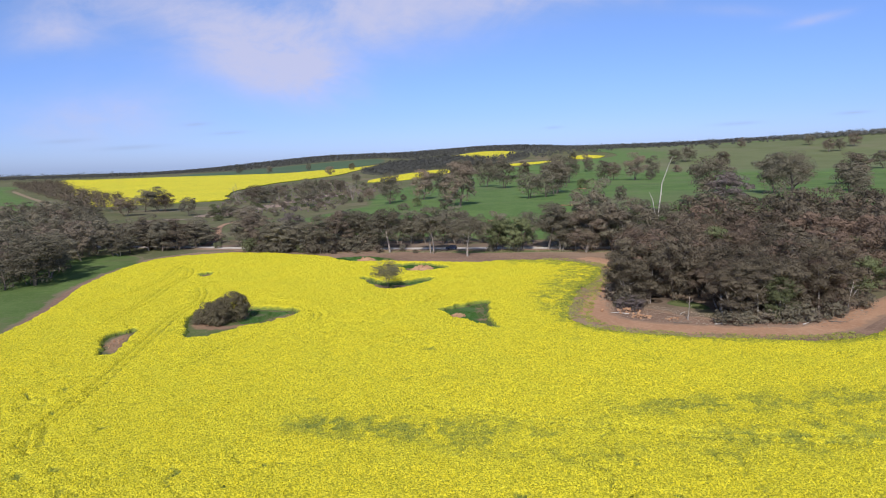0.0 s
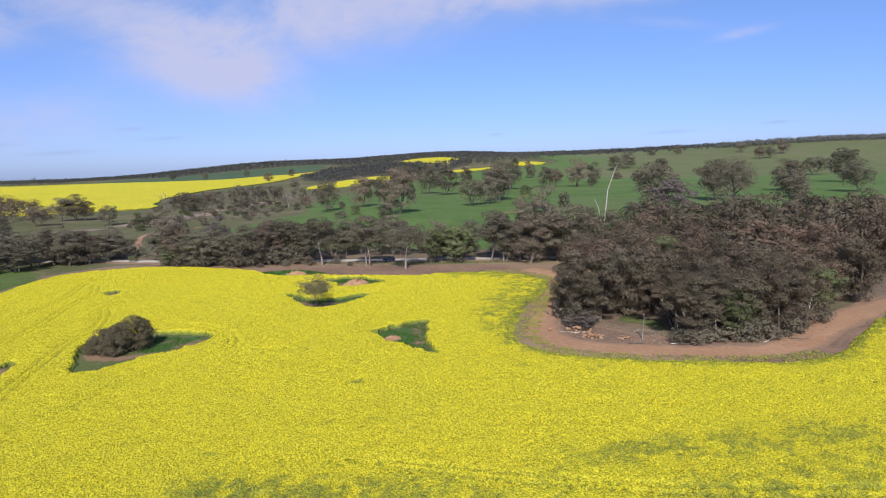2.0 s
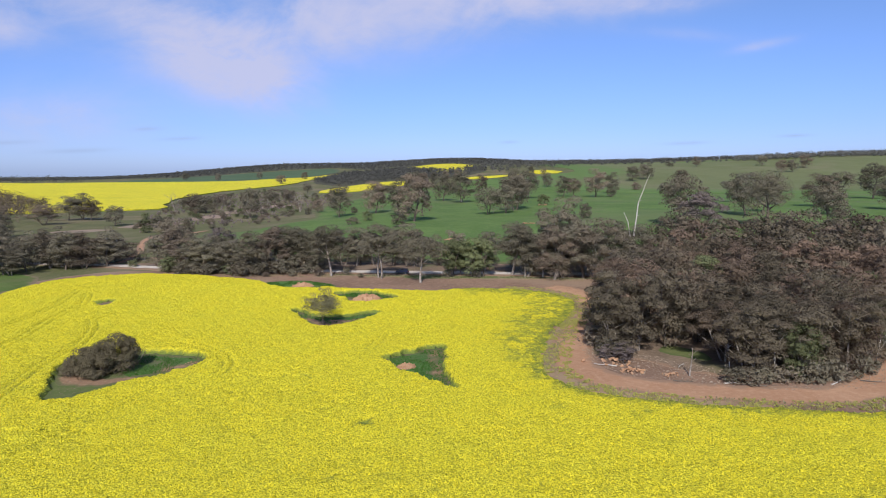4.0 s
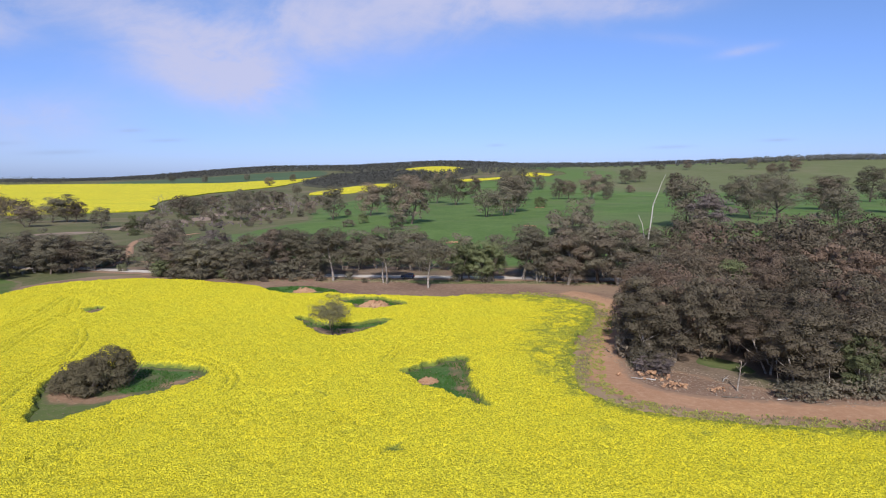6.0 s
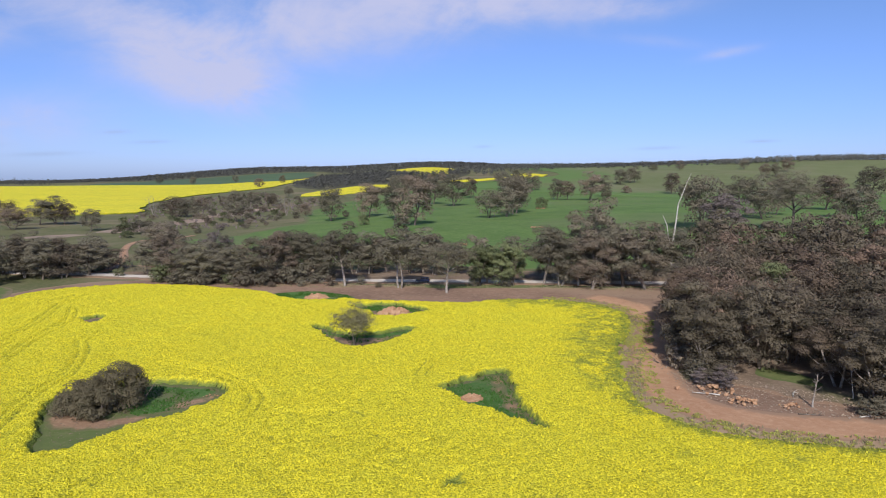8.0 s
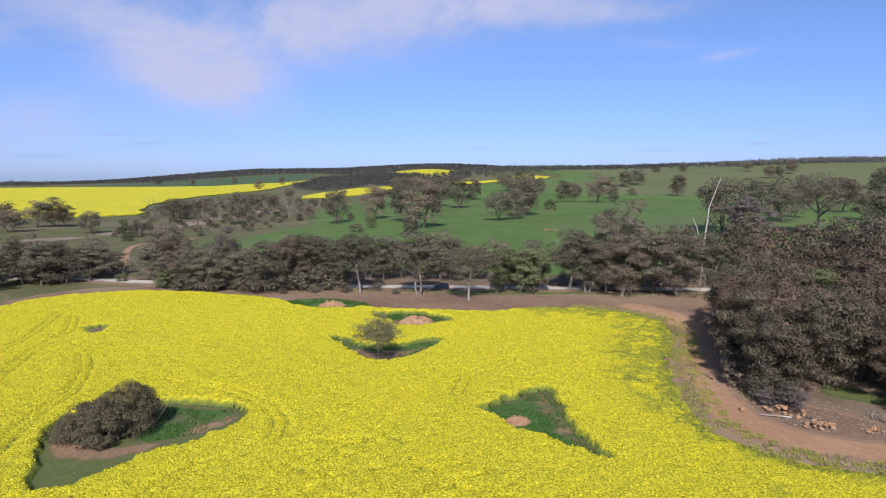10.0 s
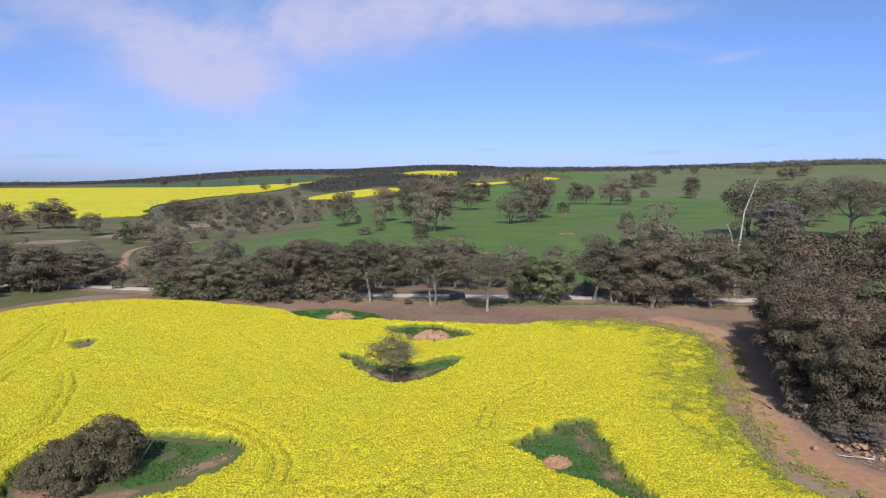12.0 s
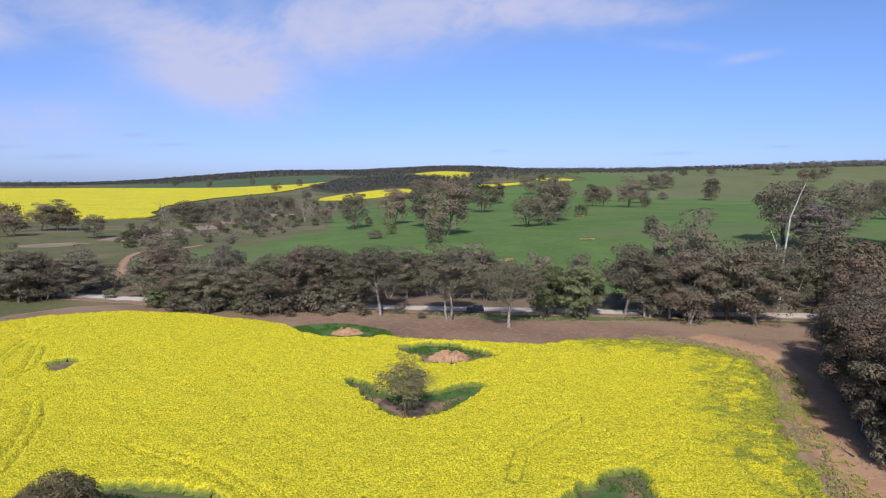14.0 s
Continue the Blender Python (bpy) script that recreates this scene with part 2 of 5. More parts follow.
M_SHADED_FLOOR = soil_like("woodland_floor_shade", (0.08, 0.08, 0.062), (0.105, 0.102, 0.078), (0.13, 0.122, 0.095), 0.05, relief=0.3)
M_BARK = bark("pale_bark", (0.40, 0.355, 0.315), (0.20, 0.165, 0.14))
M_BARK_DARK = bark("dark_bark", (0.10, 0.08, 0.065), (0.20, 0.165, 0.14))
M_DEAD = bark("bleached_wood", (0.62, 0.58, 0.54), (0.40, 0.36, 0.33))


# land form
def ss(a, b, v):
    u = np.clip((v - a) / (b - a), 0.0, 1.0)
    return u * u * (3 - 2 * u)


def land(x, y):
    """Height of the land: a nearly level field, a road rise, a paddock slope, a hill on the east and a far wooded ridge."""
    x, y = np.asarray(x, float), np.asarray(y, float)
    z = 2.0 * ss(100, 185, y) + 5.5 * ss(195, 340, y) * ss(-90, 30, x) + 5.2 * ss(60, 200, x) * ss(183, 262, y) - 1.2 * ss(60, 200, x) * ss(330, 600, y)
    z += 29 * ss(660, 1380, y) * ss(-300, 380, x)
    z += 9 * ss(450, 1100, x) * ss(800, 1500, y) + 9 * ss(650, 1100, x) * ss(760, 1330, y) * (1 - ss(1420, 2100, y))
    z += 16 * ss(650, 2000, y)
    z -= 14 * ss(1700, 2600, y) * ss(-450, -1100, x)
    z += (46 * np.exp(-(((x + 300) / 640) ** 2)) + 11 * np.exp(-(((x - 420) / 260) ** 2)) - 8 * np.exp(-(((x - 850) / 300) ** 2))) * ss(1900, 2900, y)
    return z


TABLE = np.random.default_rng(99).uniform(-1, 1, (256, 256))


def patchy(x, y, size, turn=0.0):
    """Smooth noise between -1 and 1 with patches of that size."""
    c, q = math.cos(turn), math.sin(turn)
    u, v = (c * x + q * y) / size + 71.3 * (1 + turn), (c * y - q * x) / size + 33.7
    i, j = np.floor(u).astype(int), np.floor(v).astype(int)
    a, b = u - i, v - j
    a, b = a * a * (3 - 2 * a), b * b * (3 - 2 * b)
    at = lambda k, m: TABLE[(i + k) % 256, (j + m) % 256]
    return (at(0, 0) * (1 - a) + at(1, 0) * a) * (1 - b) + (at(0, 1) * (1 - a) + at(1, 1) * a) * b


def at_land(x, y):
    return float(land(x, y))


def mesh(name, verts, faces, mat, smooth=False):
    me = bpy.data.meshes.new(name)
    me.from_pydata(np.asarray(verts, float).tolist() if isinstance(verts, np.ndarray) else verts, [], faces.tolist() if isinstance(faces, np.ndarray) else faces)
    me.materials.append(mat)
    if smooth:
        me.polygons.foreach_set("use_smooth", np.ones(len(me.polygons), bool))
    return me


def part(name, bm, mat, parent, label="", smooth=False):
    """Links a bmesh as one mesh object under a thing or a part."""
    me = bpy.data.meshes.new(name)
    bm.to_mesh(me)
    bm.free()
    me.materials.append(mat)
    if smooth:
        me.polygons.foreach_set("use_smooth", np.ones(len(me.polygons), bool))
    ob = new(name, me)
    ob.parent = parent
    return tagged(ob, label)


def inside(px, py, poly):
    """Which of the points lie in the polygon."""
    res = np.zeros(np.shape(px), bool)
    n = len(poly)
    for i in range(n):
        (x1, y1), (x2, y2) = poly[i], poly[(i + 1) % n]
        if y1 == y2:
            continue
        cross = ((y1 > py) != (y2 > py)) & (px < (x2 - x1) * (py - y1) / (y2 - y1) + x1)
        res ^= cross
    return res


def edge_distance(px, py, poly, closed=True):
    """Distance of the points to a polygon's edge or to a line."""
    best = np.full(np.shape(px), 1e9)
    n = len(poly)
    for i in range(n if closed else n - 1):
        (x1, y1), (x2, y2) = poly[i], poly[(i + 1) % n]
        dx, dy = x2 - x1, y2 - y1
        u = np.clip(((px - x1) * dx + (py - y1) * dy) / (dx * dx + dy * dy + 1e-9), 0, 1)
        best = np.minimum(best, np.hypot(px - x1 - u * dx, py - y1 - u * dy))
    return best


def smooth_line(points, step, closed=False, wobble=0.0, seed=0):
    """A rounded line through the points, at even steps, with a natural wobble."""
    pts = [Vector((*p, 0)) for p in points]
    n, out = len(pts), []
    for i in range(n if closed else n - 1):
        p0, p1, p2, p3 = (pts[(i + k) % n] if closed else pts[min(max(i + k, 0), n - 1)] for k in (-1, 0, 1, 2))
        count = max(1, int((p2 - p1).length / step))
        for k in range(count):
            u = k / count
            q = 0.5 * (2 * p1 + (p2 - p0) * u + (2 * p0 - 5 * p1 + 4 * p2 - p3) * u * u + (3 * p1 - p0 - 3 * p2 + p3) * u ** 3)
            if wobble:
                q = q + noise.noise_vector(Vector((q.x * 0.6 / step, q.y * 0.6 / step, seed))) * wobble
            out.append((q.x, q.y))
    if not closed:
        out.append(tuple(pts[-1][:2]))
    return out


def draped(name, outline, step, lift, mat, label, category, wobble=0.0, skirt=0.0, kind="structure", holes=(), bloom=None, fade=2.2):
    """A sheet that follows the land inside an outline."""
    from_line = [Vector(p) for p in smooth_line(outline, step, True, wobble, len(name))]
    loops = [from_line] + [[Vector(p) for p in smooth_line(h, step, True, wobble)] for h in holes]
    xs, ys = [p.x for p in from_line], [p.y for p in from_line]
    gx, gy = np.meshgrid(np.arange(min(xs), max(xs), step), np.arange(min(ys), max(ys), step))
    gx, gy = gx.ravel(), gy.ravel()
    ok = inside(gx, gy, [tuple(p) for p in from_line]) & (edge_distance(gx, gy, [tuple(p) for p in from_line]) > step * 0.5)
    for h in loops[1:]:
        ok &= ~inside(gx, gy, [tuple(p) for p in h])
    pts, edges = [], []
    for loop in loops:
        base = len(pts)
        pts += loop
        edges += [(base + i, base + (i + 1) % len(loop)) for i in range(len(loop))]
    pts += [Vector(p) for p in zip(gx[ok].tolist(), gy[ok].tolist())]
    v, e, f, *_ = delaunay_2d_cdt(pts, edges, [], 0, 1e-4)
    vx, vy = np.array([p.x for p in v]), np.array([p.y for p in v])
    f = np.array([t for t in f if len(t) == 3])
    cx, cy = vx[f].mean(1), vy[f].mean(1)
    keep = inside(cx, cy, [tuple(p) for p in from_line])
    for h in loops[1:]:
        keep &= ~inside(cx, cy, [tuple(p) for p in h])
    f = f[keep]
    verts = np.stack([vx, vy, land(vx, vy) + lift], 1)
    faces = f.tolist()
    if not skirt:
        skirt = lift + 0.03
    if skirt:
        rim = [tuple(p) for p in from_line]
        n0 = len(verts)
        rx, ry = np.array(rim).T
        top = np.stack([rx, ry, land(rx, ry) + lift], 1)
        low = np.stack([rx, ry, land(rx, ry) + lift - skirt], 1)
        verts = np.concatenate([verts, top, low])
        k = len(rim)
        faces += [(n0 + i, n0 + (i + 1) % k, n0 + k + (i + 1) % k, n0 + k + i) for i in range(k)]
    me = mesh(name, verts, faces, mat, True)
    if bloom is None:
        rim = me.attributes.new("rim", "FLOAT", "POINT")
        rim.data.foreach_set("value", np.clip(edge_distance(verts[:, 0], verts[:, 1], [tuple(p) for p in from_line]) / max(fade, step * 0.8), 0, 1).astype(np.float32))
    if bloom is not None:
        a = me.attributes.new("bloom", "FLOAT", "POINT")
        val = np.full(len(verts), float(bloom), np.float32)
        if skirt:
            val[-k:] = 0.0
        a.data.foreach_set("value", val)
    return tagged(new(name, me), label, category, kind=kind)


# the ground: one sheet to the horizon, finer close by
def spread(lo, hi, n, centre, power):
    u = np.linspace(-1, 1, n)
    v = np.sinh(u * power) / np.sinh(power)
    return np.where(v < 0, centre + v * (centre - lo), centre + v * (hi - centre))


gx = spread(-4300, 4300, 191, 0, 5.0)
gy = spread(-1500, 4900, 201, 110, 4.8)
gxx, gyy = np.meshgrid(gx, gy)
nv = len(gx)
idx = np.arange(nv * len(gy)).reshape(len(gy), nv)
quads = np.stack([idx[:-1, :-1], idx[:-1, 1:], idx[1:, 1:], idx[1:, :-1]], -1).reshape(-1, 4)
ground_verts = np.stack([gxx.ravel(), gyy.ravel(), land(gxx, gyy).ravel()], 1)
tagged(new("ground", mesh("ground", ground_verts, quads, M_GROUND, True)), "rolling farmland of olive grass and brown earth", "ground", kind="structure")

# outlines on the plan, in metres
FIELD = [(-101, 83), (-111, 126), (-111, 158), (-104, 176), (-90, 184), (-70, 184), (-50, 176), (-32, 166), (-9, 154), (9, 149), (22, 146),
         (31, 150), (40, 151), (51, 147), (60, 139), (62, 128), (55, 111), (47, 94), (41, 76), (39, 64), (44, 53), (57, 46), (72, 42), (86, 39),
         (97, 42), (110, 53), (125, 66), (140, 76), (175, 70), (175, -120), (-95, -120), (-97, 30)]
BUSH_PATCH = [(-50, 55), (-54, 65), (-57, 74), (-56, 82), (-45, 87), (-32, 83), (-30, 77), (-34, 70), (-40, 66), (-45, 59)]
WEST_PATCH = [(-70, 57), (-69.5, 62), (-67, 66), (-64.5, 57), (-62, 44), (-64, 44)]
SPOT_PATCH = [(-78, 140), (-73, 135), (-72.5, 140), (-75, 143)]
TRI_PATCH = [(8, 78), (9, 73), (11, 68), (16, 62), (20.5, 56), (19.5, 64), (19.5, 73), (20, 86), (15, 83)]
TREE_PATCH = [(-19, 127), (-14, 114), (-10, 107), (-6, 106.5), (0, 111), (6, 121), (2, 122), (-3, 119), (-10, 119), (-14, 122)]
PILE_PATCH = [(-9, 146), (-2, 149), (4, 147), (11, 139), (4, 134.5), (-3, 134.5), (-5, 139)]
EDGE_PATCH = [(-34, 168), (-28, 157.5), (-17, 154), (-10, 158), (-11, 163), (-22, 171)]
HOLES = [BUSH_PATCH, WEST_PATCH, SPOT_PATCH, TRI_PATCH, TREE_PATCH, PILE_PATCH, EDGE_PATCH]
GROVE = [(88, 146), (79, 131), (73, 119), (64, 108), (57, 96), (53, 84), (52, 75), (60, 73), (66, 64), (74, 59), (85, 56), (95, 56), (106, 63), (120, 73),
         (142, 88), (190, 105), (240, 150), (240, 208), (160, 212), (122, 203), (112, 180), (100, 160)]
MARGIN = [(-104, 74), (-117, 120), (-118, 160), (-107, 190), (-85, 200), (-40, 191), (0, 178), (40, 170), (110, 160), (170, 150), (200, 90),
          (180, 64), (135, 50), (100, 26), (70, 28), (38, 36), (24, 70), (40, 110), (46, 128), (36, 136), (20, 132), (-10, 140), (-60, 160), (-90, 160), (-90, 70)]
PASTURE = [(-107, 339), (-84, 367), (-66, 420), (-50, 455), (-60, 560), (-48, 700), (12, 850), (120, 1000), (216, 1025), (337, 1060), (580, 1150), (1000, 1330),
           (1150, 700), (560, 300), (300, 205), (100, 200), (0, 225), (-60, 250), (-95, 280)]
ROAD = [(-330, 300), (-220, 250), (-150, 228), (-107, 217), (-80, 207), (-7, 189), (37, 181), (91, 171), (140, 163), (210, 150), (330, 120)]
TRACK = [(-103, 222), (-106, 244), (-111, 266), (-121, 296), (-128, 325), (-127, 345), (-116, 352), (-108, 372)]
FAR_CANOLA = [(-378, 640), (-340, 575), (-314, 567), (-264, 593), (-222, 615), (-222, 645), (-247, 714), (-274, 880), (-272, 1045), (-245, 1160), (-196, 1361), (-180, 1900),
              (-168, 2150), (-300, 1830), (-365, 1600), (-480, 1560), (-600, 1560), (-820, 1520), (-885, 1510)]
MID_CANOLA = [(-101, 985), (-78, 1078), (-20, 1110), (30, 1071), (25, 977), (-23, 927), (-61, 929), (-101, 942)]
RIDGE_CANOLA = [(62, 2150), (75, 2235), (156, 2275), (238, 2160), (232, 1800), (172, 1370), (142, 1246), (104, 1330), (76, 1620)]
STRIP_CANOLA = [(133, 1074), (182, 1064), (228, 1078), (223, 1052), (176, 1031), (136, 1034)]
EAST_CANOLA = [(250, 1140), (282, 1156), (308, 1108), (293, 1076), (258, 1074), (247, 1088)]
FAR_GREEN = [(-660, 1600), (-650, 2025), (-500, 2260), (-300, 2430), (-200, 2440), (-183, 2215), (-312, 1865), (-375, 1620), (-490, 1580)]
WEST_GREEN = [(-190, 205), (-290, 400), (-382, 570), (-436, 664), (-716, 1050), (-860, 1260), (-1300, 1300), (-900, 200), (-400, 120)]
WEST_STRIP = [(-101, 40), (-104.5, 85), (-114.5, 124), (-115, 150), (-112, 168), (-117, 186), (-140, 200), (-160, 160), (-190, 60), (-150, 0)]


def ribbon(line, width):
    """The outline of a band of that width along a line."""
    left, right = [], []
    for i, p in enumerate(line):
        a, b = line[max(i - 1, 0)], line[min(i + 1, len(line) - 1)]
        d = Vector((b[0] - a[0], b[1] - a[1])).normalized()
        left.append((p[0] - d.y * width / 2, p[1] + d.x * width / 2))
        right.append((p[0] + d.y * width / 2, p[1] - d.x * width / 2))
    return left + right[::-1]


draped("green_pasture", PASTURE, 9, 0.10, M_PASTURE, "bright green grazing paddock sloping up behind the road", "paddock", 3)
M_HILL = soil_like("hill_grass", (0.145, 0.17, 0.075), (0.175, 0.195, 0.095), (0.205, 0.21, 0.12), 0.2, relief=0.1, tint=(0.225, 0.205, 0.135), under=(0.13, 0.205, 0.07))
draped("hill_grass", [(150, 930), (260, 740), (370, 680), (540, 640), (750, 620), (1160, 640), (1500, 900), (1500, 1500), (430, 1500), (335, 1120), (238, 1035)], 26, 0.5, M_HILL, "pale olive grass on the upper slope of the hill", "paddock", 10, fade=220)
# dark sheets under the woods: shade between the sparse trees put into the colour
draped("ridge_floor", [(-1900, 1960), (-900, 2085), (-650, 2095), (-500, 2315), (-300, 2475), (-180, 2475), (-60, 2295), (50, 2255), (160, 2325), (300, 2000), (430, 1565), (700, 1705), (1500, 1710), (1500, 3100), (-1900, 3100)], 60, 0.5, M_SHADED_FLOOR, "floor of the wooded ridge, tree shade put into its dark colour", "woodland floor", 8)
draped("belt_floor", [(-150, 1700), (-150, 2200), (40, 2080), (80, 1700), (115, 1400), (160, 1380), (200, 1250), (130, 1130), (30, 1130), (-20, 1160), (-90, 1150), (-160, 1400)], 30, 0.5, M_SHADED_FLOOR, "floor of the woodland belt, tree shade put into its dark colour", "woodland floor", 6)
# greyed green: haze over the distant field mixed into its base colour
M_HAZED_GREEN = soil_like("hazed_green_crop", (0.085, 0.135, 0.075), (0.10, 0.155, 0.088), (0.125, 0.17, 0.105), 0.1, relief=0.1, under=(0.12, 0.14, 0.09))
draped("far_green_field", FAR_GREEN, 30, 0.6, M_HAZED_GREEN, "distant green crop field, haze put into its dull colour, below a wooded ridge", "field", 6)
draped("west_green_field", WEST_GREEN, 25, 0.3, M_PASTURE, "green crop field beside a line of trees", "field", 3)
draped("field_track", ribbon([(-300, 425), (-378, 568), (-432, 662), (-560, 840), (-712, 1050)], 6), 5, 0.45, M_DIRT, "pale earth track along the edge of a green field", "track", 0.8)
draped("grass_strip", WEST_STRIP, 4, 0.04, M_VERGE, "green grass strip beside the canola edge", "grass", 1)
draped("dirt_margin", MARGIN, 3, 0.03, M_DIRT, "bare red-brown earth headland round the crop", "dirt ground", 1.5)
draped("grove_floor", GROVE, 3, 0.045, M_LITTER, "leaf litter and stony brown earth under the grove", "dirt ground", 1.5)
draped("roadside_earth", ribbon([(x + 2.4, y + 8.5) for x, y in smooth_line(ROAD, 8) if x > -108], 30), 2.5, 0.12, M_LITTER, "leaf litter and brown earth under the roadside trees", "dirt ground", 2.0, fade=5)
draped("road", ribbon(smooth_line(ROAD, 8), 7.2), 2.5, 0.17, M_ROAD, "pale unsealed gravel road", "road", 0.25)
draped("farm_track", ribbon(smooth_line(TRACK, 5), 3.6), 1.5, 0.2, M_TRACK, "winding orange dirt farm track", "track", 0.3)
GROVE_TRACK = [(60, 153), (68, 141), (65, 118), (56, 100), (48.5, 83), (46, 69), (50.5, 59), (63, 52.5), (76, 49), (88, 48), (96, 51.5), (106, 60), (125, 73), (155, 88)]
draped("headland_track", ribbon(smooth_line(GROVE_TRACK, 5), 9.6), 2, 0.06, M_TRACK, "worn orange earth wheel track round the grove", "track", 0.9, fade=3.2)
M_STUBBLE = soil_like("dry_stubble", (0.33, 0.225, 0.15), (0.40, 0.285, 0.19), (0.46, 0.35, 0.245), 1.8, relief=0.10, tint=(0.34, 0.27, 0.16), tint_amount=0.5, under=EARTH)
STUBBLE = [(45, 150.5), (53, 147.5), (61.5, 140), (63.5, 128), (57, 111), (49, 94), (43, 76), (41, 64), (45.5, 54.5), (57, 48), (72, 44)]
draped("dry_stubble", ribbon(smooth_line(STUBBLE, 5), 7.5), 1.5, 0.044, M_STUBBLE, "dry straw-coloured stubble along the crop edge", "grass", 1.4, fade=2.8)
# olive material dulls this grass in place of missing tree shade
draped("grove_grass", [(67, 78), (71, 83), (75, 78), (75, 71), (72, 72)], 1.5, 0.056, M_OLIVE, "grass in the grove, dull olive colour standing in for shade", "grass", 1.0)
draped("verge_grass", [(14, 172), (30, 170), (48, 169), (52, 172), (34, 176), (16, 178)], 2, 0.055, M_OLIVE, "thin green verge grass by the road", "grass", 0.8)
draped("bush_patch_grass", BUSH_PATCH, 1.5, 0.03, M_OLIVE, "thin weedy grass in a gap in the crop", "grass", 0.3)
draped("bush_grass", [(-47, 86), (-40, 85), (-32.5, 82.5), (-32, 79), (-36, 72.5), (-42, 70), (-47, 76)], 1.5, 0.04, M_GRASS, "lush green grass behind a bush in the crop", "grass", 0.6)
draped("bush_earth", [(-57, 74), (-55, 69), (-50.5, 65), (-44, 65.5), (-38, 70), (-42, 70.5), (-48, 69.5), (-53, 73.5)], 1.2, 0.052, M_BARE, "bare reddish earth in front of a bush", "dirt ground", 1.2)
draped("bush_litter", [(-37, 71.5), (-31, 77), (-31, 80.5), (-36, 77), (-38, 73)], 1.2, 0.06, M_BARE, "bare brown earth at the tip of a crop gap", "dirt ground", 1.1)
draped("west_earth", WEST_PATCH, 1.2, 0.03, M_BARE, "bare brown earth in a narrow crop gap", "dirt ground", 0.3)
draped("spot_earth", SPOT_PATCH, 1.0, 0.03, M_LITTER, "dark bare soil in a small crop gap", "dirt ground", 0.3)
draped("gap_grass", TRI_PATCH, 1.5, 0.03, M_GRASS, "green grass in a wedge-shaped crop gap", "grass", 0.3)
draped("gap_earth", [(17.2, 84), (19.3, 84.5), (18.9, 72), (19, 62), (16.6, 66), (16.4, 74)], 1.2, 0.045, M_BARE, "strip of bare earth in a wedge-shaped crop gap", "dirt ground", 1.1)
draped("tree_grass", TREE_PATCH, 1.5, 0.03, M_GRASS, "green grass round a small tree in the crop", "grass", 0.3)
draped("tree_earth", [(-16, 120), (-12.5, 112), (-9, 107.5), (-6, 107.5), (-1, 112), (2, 117.5), (-4, 116), (-10, 116.5)], 1.2, 0.045, M_BARE, "bare brown earth under a small tree in the crop", "dirt ground", 1.1)
draped("pile_grass", PILE_PATCH, 1.5, 0.03, M_GRASS, "dark green grass round a stone heap in the crop", "grass", 0.3)
draped("edge_grass", EDGE_PATCH, 1.5, 0.045, M_GRASS, "dark green grass at the crop edge", "grass", 0.3)
M_BANK = soil_like("pinkish_bank", (0.30, 0.22, 0.18), (0.38, 0.285, 0.235), (0.45, 0.35, 0.295), 0.5, relief=0.2, tint=(0.2, 0.19, 0.12), under=(0.2, 0.175, 0.11))
for bank in ([(-178, 405), (-168, 440), (-150, 452), (-140, 425), (-152, 398)], [(-162, 470), (-150, 520), (-132, 530), (-128, 490), (-142, 462)],
             [(-150, 548), (-142, 600), (-120, 612), (-112, 570), (-130, 545)], [(-130, 640), (-120, 690), (-98, 690), (-102, 640)], [(-205, 372), (-190, 392), (-172, 386), (-184, 364)]):
    draped("creek_bank", bank, 4, 0.12, M_BANK, "bare stony pinkish-brown creek bank", "dirt ground", 4, fade=4)
for poly, nm in ((FAR_CANOLA, "large distant yellow canola field on a slope"), (MID_CANOLA, "small yellow canola field behind paddock trees"),
                 (RIDGE_CANOLA, "yellow canola field on a far hillside"), (STRIP_CANOLA, "narrow yellow canola strip beyond the paddock"), (EAST_CANOLA, "bright yellow canola corner behind the green hill")):
    draped("distant_canola_field", poly, 24, 1.4, M_CROP_FAR, nm, "canola field", 5, 1.4, bloom=0.74)

# the canola crop: a thick uneven stand of plants with lanes pressed by wheels
LANES = [
    [(-77, 70), (-78, 102), (-80, 117), (-80, 138), (-85, 152)],
    [(-93, 90), (-88, 118), (-87, 136), (-90, 157), (-86, 168)],
    [(-50, -4), (-54, 4), (-54, 15), (-56, 34), (-61, 71), (-62, 83), (-61, 92), (-65, 109), (-69, 118), (-66, 126)],
    [(-46, 98), (-35, 91), (-27, 82), (-24, 75), (-24, 68), (-28, 63), (-34, 58), (-39, 46), (-44, 32)],
    [(4, 84), (7, 93), (10, 96), (18, 104)],
    [(10, 6), (43, -6), (70, -10), (110, -14)],
]
GREEN_SPOTS = [(6, -2, 15), (-6, 1, 9), (17, -5, 12), (42, 4, 13), (67, 4, 17), (54, -9, 14), (31, -12, 12), (92, 0, 15), (112, -4, 15), (48, 4, 12), (63, -6, 14), (78, 6, 16), (16, -8, 8), (0, -1, 9), (-12, 3, 7), (36, 44, 3), (48, 40, 3), (66, 38, 3), (46, 118, 4), (50, 126, 3.5), (41, 104, 3.5), (36, 88, 3), (48, 138, 2.5), (-14, 12, 1.5), (1, 21, 2), (9, 21, 2.5), (14, 17, 2),
               (-36, -15, 1.3), (-57, 62, 5), (-58, 70, 4), (-8, 66, 2), (25, 52, 2), (-46, 26, 2)]
FIELD_LINE = smooth_line(FIELD, 3, True, 0.8, 3)
HOLE_LINES = [smooth_line(h, 1.1, True, 1.25, i) for i, h in enumerate(HOLES)]
LANE_LINES = [smooth_line(line, 7) for line in LANES]


